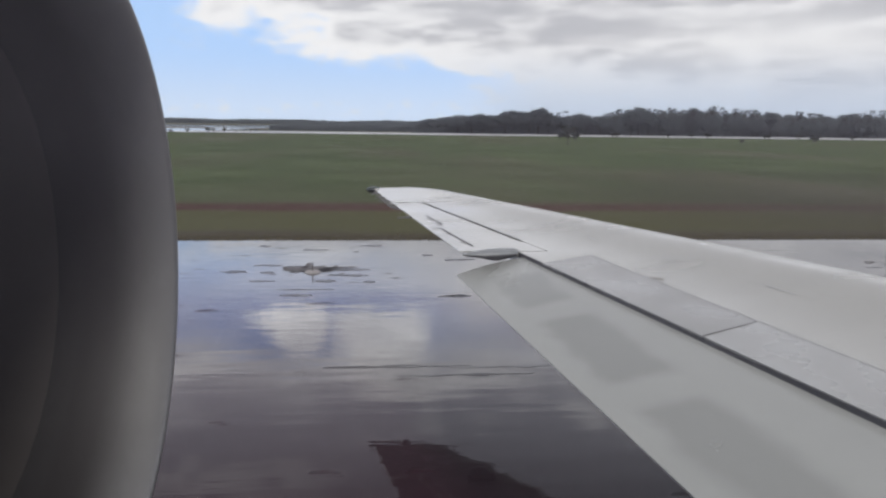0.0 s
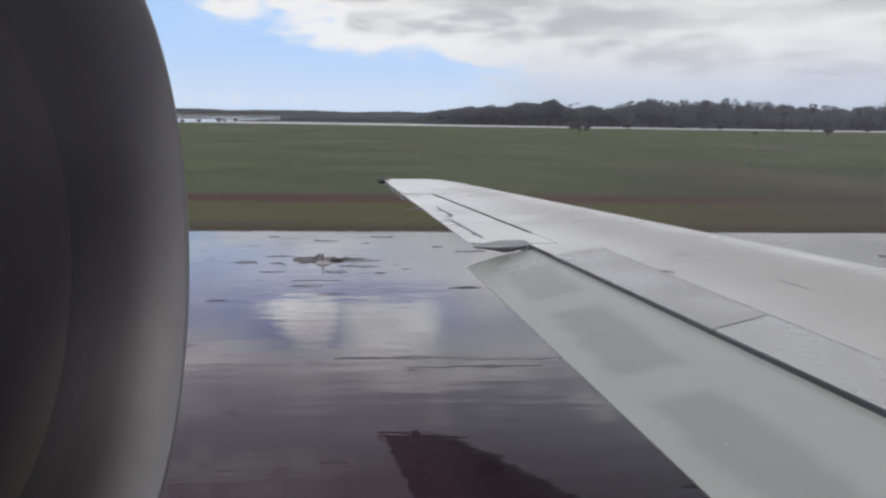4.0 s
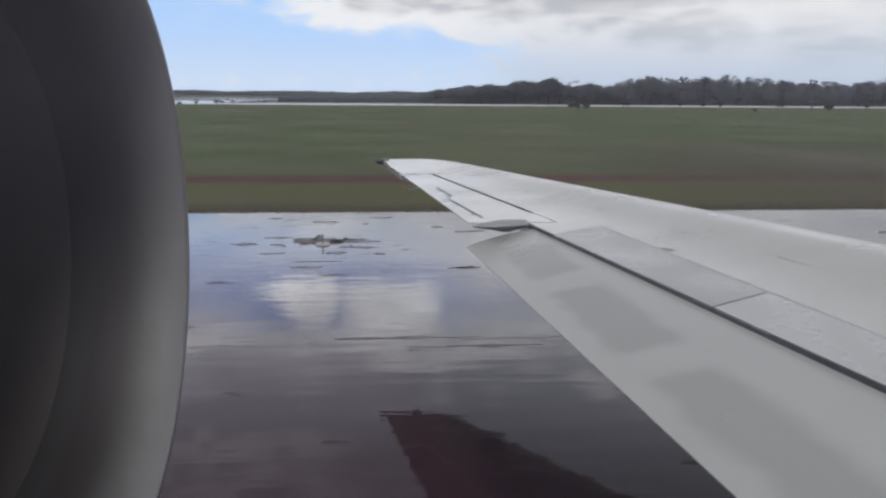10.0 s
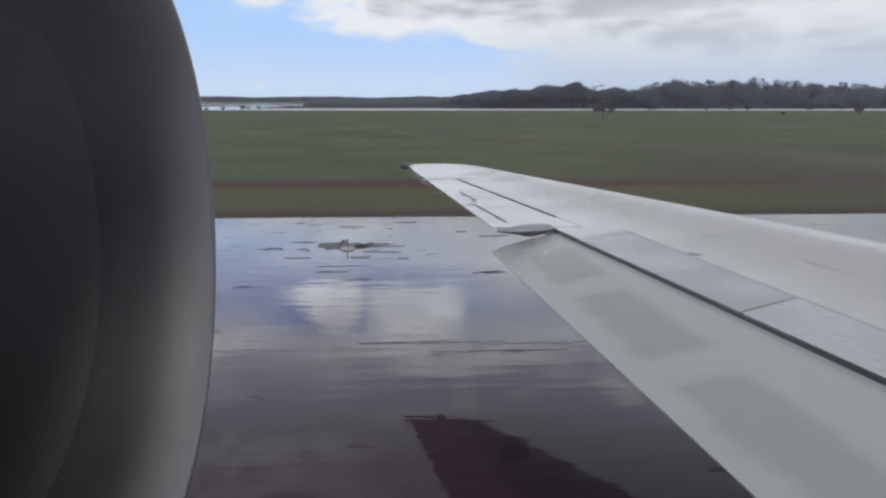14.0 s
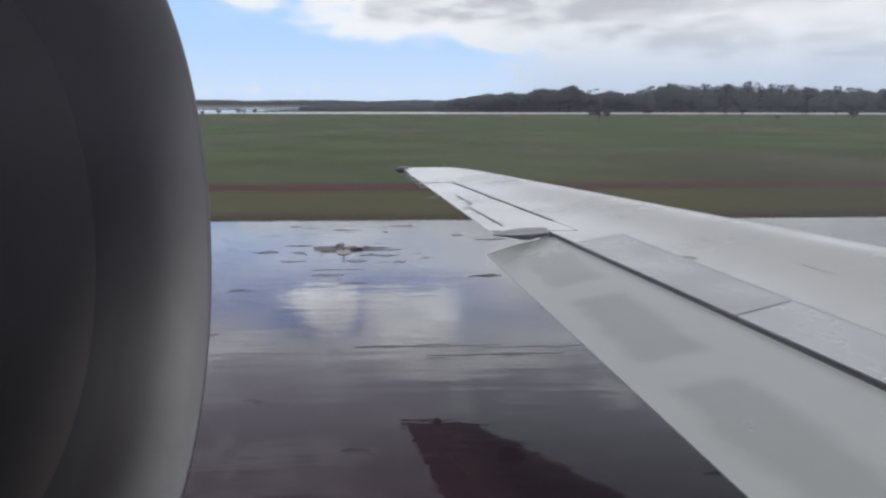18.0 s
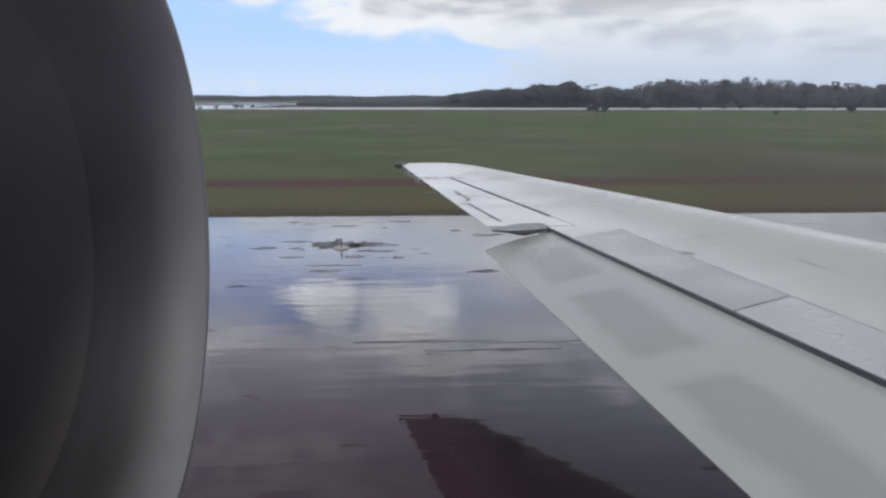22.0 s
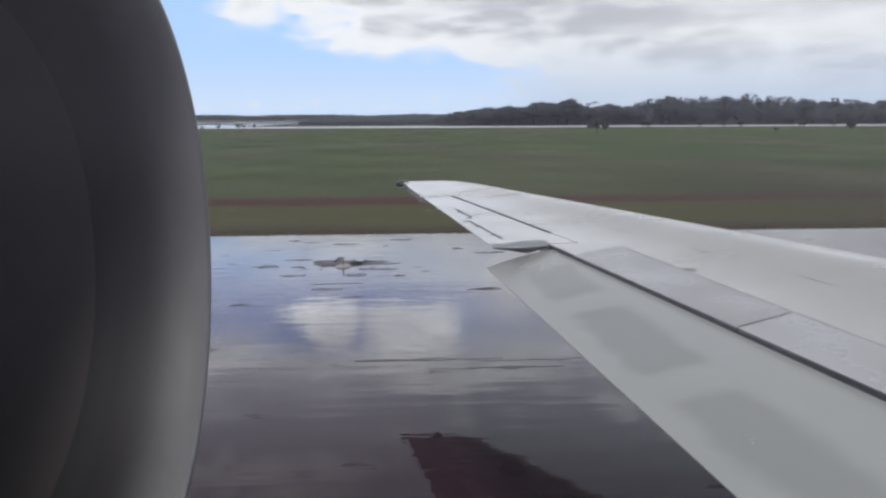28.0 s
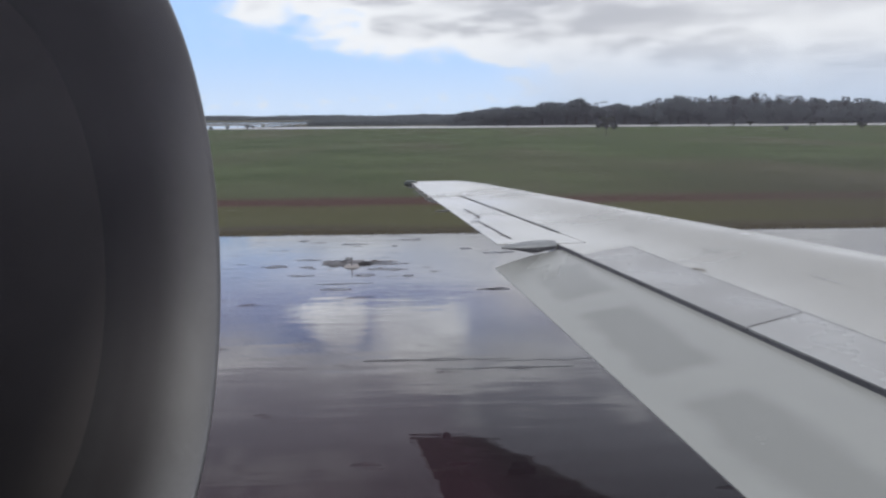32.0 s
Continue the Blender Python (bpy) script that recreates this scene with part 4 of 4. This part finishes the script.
def make_tree(seed, height, spread, kind):
    """kind: round (dense dome), wispy (tall, open, feathery), layered (flat tiers), low (short, spreading, uneven)."""
    r = random.Random(seed)
    root = new("tree")
    segs, blobs = [], []
    top = height * (0.62 if kind == "round" else 0.9)
    lean = (r.uniform(-0.06, 0.06) * height, r.uniform(-0.06, 0.06) * height)
    segs.append(((0, 0, -0.1), (lean[0], lean[1], top), 0.024 * height, 0.008 * height))
    n = {"round": 11, "wispy": 20, "layered": 12, "low": 15}[kind]
    for i in range(n):
        a = 2 * math.pi * (i * 0.382 + r.random() * 0.2)
        z0 = height * r.uniform(0.3, 0.75)
        if kind == "round":
            out = r.uniform(0.1, 0.85)
            z1, reach = height * (0.9 - 0.34 * out ** 2 - r.uniform(0, 0.12)), spread * out
            rad = (spread * r.uniform(0.24, 0.38), spread * r.uniform(0.24, 0.38), height * r.uniform(0.08, 0.13))
        elif kind == "wispy":
            out = r.uniform(0.05, 1.0)
            z1, reach = height * (1.0 - 0.3 * out ** 2 - 0.3 * r.random() ** 1.6), spread * out
            rad = (spread * r.uniform(0.1, 0.24), spread * r.uniform(0.1, 0.24), height * r.uniform(0.025, 0.06))
        elif kind == "low":
            out = r.uniform(0.15, 1.0)
            z1, reach = height * (0.94 - 0.2 * out ** 2 - 0.42 * r.random()), spread * out
            rad = (spread * r.uniform(0.16, 0.3), spread * r.uniform(0.16, 0.3), height * r.uniform(0.07, 0.13))
        else:
            out = r.uniform(0.1, 0.95)
            z1, reach = height * r.choice((0.66, 0.76, 0.86, 0.93)), spread * out
            rad = (spread * r.uniform(0.2, 0.36), spread * r.uniform(0.2, 0.36), height * 0.04)
        z0 = min(z0, z1 - 0.08 * height)
        end = (lean[0] + math.cos(a) * reach, lean[1] + math.sin(a) * reach, z1)
        f = z0 / top
        segs.append(((lean[0] * f, lean[1] * f, z0), end, 0.01 * height, 0.003 * height))
        blobs.append((end, rad))
    if kind == "round":
        blobs.append(((lean[0], lean[1], height * 0.6), (spread * 0.8, spread * 0.8, height * 0.26)))
    elif kind != "low":
        blobs.append(((0, 0, height * 0.42), (spread * 0.75, spread * 0.75, height * 0.3)))
    part("trunk", limb_mesh("trunk", segs, BARK), root)
    pts, fcs = leaf_cloud(r, blobs, {"round": 4200, "wispy": 2600, "layered": 3000, "low": 1500}[kind], 0.018 * height + 0.1)
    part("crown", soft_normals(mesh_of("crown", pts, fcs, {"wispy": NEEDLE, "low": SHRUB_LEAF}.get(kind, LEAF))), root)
    return root


def make_shrub(seed, height, spread, name="shrub", count=420, material=None, heart=False, low=0.55):
    r = random.Random(seed)
    root = new(name)
    blobs, segs = [], []
    n = 5
    for i in range(n):
        a = 2 * math.pi * i / n + r.random()
        e = (math.cos(a) * spread * 0.45, math.sin(a) * spread * 0.45, height * r.uniform(low, low + 0.25))
        segs.append(((0, 0, -0.05), e, 0.035 * height, 0.01 * height))
        blobs.append((e, (spread * 0.36, spread * 0.36, height * 0.24)))
    if low < 0.5:
        blobs += [((0, 0, height * 0.75), (spread * 0.5, spread * 0.5, height * 0.25)), ((spread * 0.9, 0, height * 0.45), (spread * 0.35, spread * 0.3, height * 0.18))]
    if heart:
        blobs = [((s * spread * 0.42, 0, height * 0.72), (spread * 0.4, spread * 0.35, height * 0.26)) for s in (-1, 1)] + [((0, 0, height * 0.5), (spread * 0.35, spread * 0.3, height * 0.3))]
    part("stems", limb_mesh("stems", segs, BARK), root)
    pts, fcs = leaf_cloud(r, blobs, count, 0.09 * height + 0.02)
    part("foliage", mesh_of("foliage", pts, fcs, material or SHRUB_LEAF), root)
    return root


KINDS = [("round", 9.0, 4.2, 11), ("round", 8.0, 5.0, 12), ("wispy", 11.0, 4.6, 13), ("wispy", 10.2, 4.0, 14), ("layered", 9.8, 4.6, 15), ("wispy", 12.0, 3.8, 16)]
LABELS = {"round": "dense dark broad-crowned tree at the field's far edge", "wispy": "tall thin wispy dark tree at the field's far edge", "layered": "flat-tiered dark tree at the field's far edge"}
protos = [tagged(make_tree(sd, h, s, k), LABELS[k], "tree", "trees along the far edge") for k, h, s, sd in KINDS]
rt = random.Random(5)
used = set()


def plant_tree(idx, x, y, scale, wide=1.0):
    m = Matrix.Translation((x, y, -0.05)) @ Matrix.Rotation(rt.uniform(0, 6.28), 4, "Z")
    if idx not in used:
        used.add(idx)
        ob = protos[idx]
        ob.matrix_basis = m
    else:
        ob = copy_thing(protos[idx], m)
    ob.scale = (scale * wide, scale * wide, scale * rt.uniform(0.92, 1.08))
    return ob


SKYLINE = ((14, 3.0), (21, 4.3), (30, 6.9), (38, 7.8), (43, 7.0), (50, 8.2), (57, 8.6), (63, 10.0), (70, 8.9), (75, 8.4), (88, 8.5), (100, 9.2), (106, 10.8), (118, 10.6), (128, 11.0), (140, 11.0), (150, 10.4), (165, 9.7), (220, 10.0), (340, 10.0))


def skyline(x):
    """Height of the wood's top along the field's far edge."""
    return float(np.interp(x, [q[0] for q in SKYLINE], [q[1] for q in SKYLINE]))


x = 20.0
while x < 330:
    for row in range(3):
        px = x + rt.uniform(-2, 2)
        if x < 72:
            idx = rt.choice((0, 1, 0, 1, 0, 1, 4))
        elif x < 100:
            idx = rt.choice((0, 1, 0, 1, 4, 2))
        else:
            idx = rt.choice((0, 1, 2, 3, 5, 2, 3, 5))
        want = skyline(px) * rt.uniform(0.82, 1.03 if idx < 2 else 1.1)
        plant_tree(idx, px, 287 + row * 11 + rt.uniform(-4, 4), want / KINDS[idx][1], 1.5 if x < 72 and idx < 2 else 1.1)
    x += rt.uniform(3.6, 5.4)

def band_of_leaves(name, seed, count, xr, yr, hfun, size, material):
    r = random.Random(seed)
    pts, fcs = [], []
    for _ in range(count):
        x, y = r.uniform(*xr), r.uniform(*yr)
        z = r.uniform(0, 1) * hfun(x)
        q = Vector((x, y, z))
        a = Vector((r.gauss(0, 1), r.gauss(0, 0.5), r.gauss(0, 0.6))).normalized()
        b = a.cross(Vector((r.gauss(0, 0.3), -1, 0.5 + r.gauss(0, 0.3)))).normalized()
        s = size * r.uniform(0.6, 1.4)
        k = len(pts)
        pts += [q - a * s, q + b * s * 0.6, q + a * s, q - b * s * 0.6]
        fcs.append((k, k + 1, k + 2, k + 3))
    return soft_normals(mesh_of(name, pts, fcs, material), share=0.85)


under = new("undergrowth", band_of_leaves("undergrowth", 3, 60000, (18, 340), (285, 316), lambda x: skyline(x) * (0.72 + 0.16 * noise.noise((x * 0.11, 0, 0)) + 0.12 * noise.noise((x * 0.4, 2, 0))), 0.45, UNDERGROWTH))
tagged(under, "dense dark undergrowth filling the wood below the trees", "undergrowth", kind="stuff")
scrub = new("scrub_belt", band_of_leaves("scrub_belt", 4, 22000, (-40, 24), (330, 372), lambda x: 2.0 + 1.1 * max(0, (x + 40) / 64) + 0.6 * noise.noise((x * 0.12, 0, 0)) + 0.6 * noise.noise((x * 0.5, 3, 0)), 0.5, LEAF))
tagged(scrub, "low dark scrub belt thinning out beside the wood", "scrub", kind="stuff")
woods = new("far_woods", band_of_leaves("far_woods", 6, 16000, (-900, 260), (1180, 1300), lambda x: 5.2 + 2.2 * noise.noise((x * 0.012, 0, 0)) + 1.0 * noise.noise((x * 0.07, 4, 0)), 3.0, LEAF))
tagged(woods, "thin line of distant low woods on the horizon", "woods", kind="stuff")

lone = make_tree(23, 3.3, 1.9, "low")
lone.matrix_basis = Matrix.Translation((34.0, 128.0, 0.08)) 
tagged(lone, "small dark spreading tree alone on the grass field", "tree")
shrub = tagged(make_shrub(31, 1.1, 0.9), "small dark shrub on the grass field", "shrub", "shrubs beside the runway")
SPOTS = [(-52.5, 217, 0.9), (-50.5, 228, 1.0), (-46.8, 238, 1.3), (-45.6, 240, 1.0), (-44.0, 249, 1.0), (-41, 252, 0.8), (-38.6, 254, 0.8), (-37, 257, 0.9), (-35.5, 258, 0.9),
         (-56, 150, 2.2), (-57, 141, 2.6), (-57.5, 128, 2.0), (-58, 118, 2.6), (-58.5, 108, 1.9), (-59, 98, 2.2), (-59.5, 84, 1.6), (-60, 70, 1.5), (106, 174, 1.5), (81, 160, 0.8), (60, 215, 0.7)]
SPOTS += [(62 + 9.5 * i + 5 * math.sin(i * 2.3), 231 + 2 * math.cos(i * 1.7), 1.0 + 0.5 * math.sin(i * 4.1) ** 2) for i in range(14)]
for i, (px, py, sc) in enumerate(SPOTS):
    m = Matrix.Translation((px, py, 0.08)) @ Matrix.Rotation(i * 1.7, 4, "Z")
    ob = shrub if i == 0 else copy_thing(shrub, m)
    ob.matrix_basis = m
    ob.scale = (sc, sc, sc)
heart = tagged(make_shrub(33, 1.7, 1.4, "round_topped_bush", 700, None, True), "dark two-lobed bush on the mown verge", "bush")
heart.matrix_basis = Matrix.Translation((-31, 42, 0.08))
stub = tagged(make_shrub(34, 1.5, 0.8, "small_tree", 300), "small dark ball-crowned tree beside the earth track", "tree")
stub.matrix_basis = Matrix.Translation((-58, 56, 0.08))


def make_hedge():
    root = new("clipped_hedge")
    r = random.Random(8)
    bm = bmesh.new()
    bmesh.ops.create_cube(bm, size=1)
    bmesh.ops.scale(bm, vec=(4.4, 1.2, 1.0), verts=bm.verts)
    bmesh.ops.bevel(bm, geom=bm.edges[:], offset=0.3, segments=3, affect="EDGES")
    bmesh.ops.translate(bm, vec=(0, 0, 0.55), verts=bm.verts)
    me = bpy.data.meshes.new("core")
    bm.to_mesh(me)
    bm.free()
    me.materials.append(HEDGE_LEAF)
    part("core", me, root)
    pts, fcs = leaf_cloud(r, [((-1.2 + 1.2 * i, 0, 0.58), (1.1, 0.62, 0.55)) for i in range(3)], 1500, 0.07)
    part("foliage", mesh_of("foliage", pts, fcs, HEDGE_LEAF), root)
    return root


hedge = tagged(make_hedge(), "long dark clipped hedge block on the grass verge", "hedge")
hedge.matrix_basis = Matrix.Translation((-54, 46, 0.08))
slab = tagged(new("concrete_slab", box_mesh("concrete_slab", (-58.6, 45.0, 0.05), (-57.2, 45.9, 0.16), WHITE_CONCRETE, 0.02)), "pale concrete slab beside the hedge", "slab")

# ---- grass blades on the verge ----
def grass_mesh():
    r = random.Random(12)
    pts, fcs = [], []
    for i in range(16000):
        x = r.uniform(-24, 46)
        y = 22.4 + (r.random() ** 2.0) * 1.6
        h = r.uniform(0.005, 0.03)
        a = r.uniform(0, 6.28)
        w = r.uniform(0.01, 0.028)
        z = 0.02 if y < 22.8 else 0.09
        k = len(pts)
        bx, by = r.gauss(0, 0.04), r.gauss(0, 0.04)
        pts += [(x - w * math.cos(a), y - w * math.sin(a), z - 0.03), (x + w * math.cos(a), y + w * math.sin(a), z - 0.03), (x + bx, y + by, z + h)]
        fcs.append((k, k + 1, k + 2))
    return mesh_of("grass", pts, fcs, BLADE)


tagged(new("grass", grass_mesh()), "uneven olive grass blades along the pavement edge", "grass", kind="stuff")

# ---- airfield furniture and markings ----
def make_sign(wide):
    root = new("taxiway_sign")
    part("cabinet", box_mesh("cabinet", (-wide / 2, -0.16, 0.22), (wide / 2, 0.16, 1.1), SIGN_DARK, 0.03), root)
    face = part("face", box_mesh("face", (-wide / 2 + 0.06, -0.185, 0.28), (wide / 2 - 0.06, -0.163, 1.04), SIGN_YELLOW, 0.008), root, "yellow sign face")
    for i in range(3):
        u = -wide / 2 + 0.25 + i * (wide - 0.5) / 2
        part("lettering_bar", box_mesh("lettering_bar", (u - 0.09, -0.195, 0.5), (u + 0.09, -0.187, 0.82), SIGN_DARK), face)
    for s in (-1, 1):
        part("leg", box_mesh("leg", (s * wide * 0.35 - 0.03, -0.03, -0.6), (s * wide * 0.35 + 0.03, 0.03, 0.23), SIGN_DARK), root)
    return root


s1 = tagged(make_sign(1.5), "yellow taxiway sign board in a dark box on the grass island", "sign", "taxiway signs")
s1.matrix_basis = pose(-161, 27.5, 0.35, 0, 0, -8)
copy_thing(s1, pose(-176, 25.5, 0.35, 0, 0, 35))
marker_plate = tagged(new("marker_plate", box_mesh("marker_plate", (-167, 26.5, 0.3), (-165.6, 27.1, 0.5), WHITE_CONCRETE, 0.02)), "white marker plate lying on the grass island", "plate")


def make_edge_stake():
    root = new("edge_marker")
    bm = bmesh.new()
    bmesh.ops.create_cone(bm, cap_ends=True, segments=10, radius1=0.016, radius2=0.012, depth=0.22)
    bmesh.ops.translate(bm, vec=(0, 0, 0.12), verts=bm.verts)
    me = bpy.data.meshes.new("stake")
    bm.to_mesh(me)
    bm.free()
    me.materials.append(STAKE)
    part("stake", me, root)
    bm = bmesh.new()
    bmesh.ops.create_cone(bm, cap_ends=True, segments=18, radius1=0.19, radius2=0.14, depth=0.04)
    bmesh.ops.translate(bm, vec=(0, 0, 0.021), verts=bm.verts)
    me = bpy.data.meshes.new("base_plate")
    bm.to_mesh(me)
    bm.free()
    me.materials.append(WHITE_CONCRETE)
    part("base_plate", me, root, "pale round base plate")
    return root


mk = tagged(make_edge_stake(), "short dark edge-light stake on a pale base in the water", "edge marker", "edge markers along the taxiway")
for i, px in enumerate((-1.2, -16.2, -31.2, -151.2, -166.2, 13.8, 28.8)):
    m = pose(px, 17.4, 0.0)
    if i == 0:
        mk.matrix_basis = m
    else:
        copy_thing(mk, m)


def grit_patch(x, y, wide, deep, seed, material=None, wild=0.9):
    ring = []
    for k in range(26):
        a = 2 * math.pi * k / 26
        q = 1 + wild * noise.noise((math.cos(a) * 2.2 + seed * 3.1, math.sin(a) * 2.2, seed * 1.7))
        ring.append((x + wide * q * math.cos(a) * (1 + (0.25 if wild > 0.5 else 0.0) * math.cos(2 * a)), y + deep * max(0.25, q) * math.sin(a)))
    part("grit_patch", sheet("grit_patch", ring, 0.003, material or GRIT, 0.003), shoulder if y > 15.2 else taxiway)


pick = random.Random(41)
BED = surface("brown_wet_grit", (0.1, 0.086, 0.078), 0.5, (0.07, 0.06, 0.056), scale=4, fine=30, bump=0.004, bump_scale=50)
for px in (-1.2, -16.2, 13.8):
    grit_patch(px - 0.05, 17.85, 0.5, 0.45, px + 7, BED, 0.6)
    for k in range(22):
        far = pick.gauss(0, 0.45)
        grit_patch(px + far, 17.75 + pick.gauss(0.1, 0.3), pick.uniform(0.03, 0.2) / (1 + abs(far)), pick.uniform(0.02, 0.1), px + 30 + k, BED)
    for k in range(9):
        grit_patch(px + pick.uniform(-1.5, 1.5), 17.5 + pick.uniform(-0.5, 0.8), pick.uniform(0.06, 0.3), pick.uniform(0.03, 0.11), px + k)
for k in range(24):
    grit_patch(pick.uniform(-7, 7), pick.uniform(14.6, 22.0), pick.uniform(0.06, 0.4), pick.uniform(0.03, 0.16), 60 + k)
tagged(new("drain_cover", box_mesh("drain_cover", (-34.5, 17.6, -0.04), (-32.9, 21.6, 0.012), DRY_ASPHALT, 0.01)), "dull patched drain strip across the wet shoulder", "drain")


def line_mark(parent, pts, w, mat, name, dash=None, gap=0.0):
    a, b = Vector(pts[0]), Vector(pts[1])
    d = b - a
    n = max(1, int(d.length / (dash + gap))) if dash else 1
    for i in range(n):
        u0 = a + d * (i / n)
        u1 = a + d * (i / n + (dash / d.length if dash else 1))
        q = Vector((-d.y, d.x)).normalized() * (w / 2)
        part(name, sheet(name, [tuple(u0 + q), tuple(u0 - q), tuple(u1 - q), tuple(u1 + q)], 0.004, mat, 0.004), parent)


for k in range(2):
    line_mark(taxiway, [(-139.0 + k * 0.6, -20), (-139.0 + k * 0.6, 17)], 0.3, YELLOW_LINE, "dashed_line", 0.9, 0.9)
    line_mark(taxiway, [(-137.8 + k * 0.6, -20), (-137.8 + k * 0.6, 17)], 0.3, YELLOW_LINE, "hold_line")
line_mark(taxiway, [(-118, -12), (-100, 14)], 0.3, YELLOW_LINE, "centre_line")
for s in (-0.6, 0.6):
    line_mark(taxiway, [(-118 + s, -12), (-100 + s, 14)], 0.18, YELLOW_LINE, "centre_dash", 2.7, 0.9)
line_mark(taxiway, [(-78, 12), (-60, -4)], 0.2, RED_LINE, "curved_lead_line")
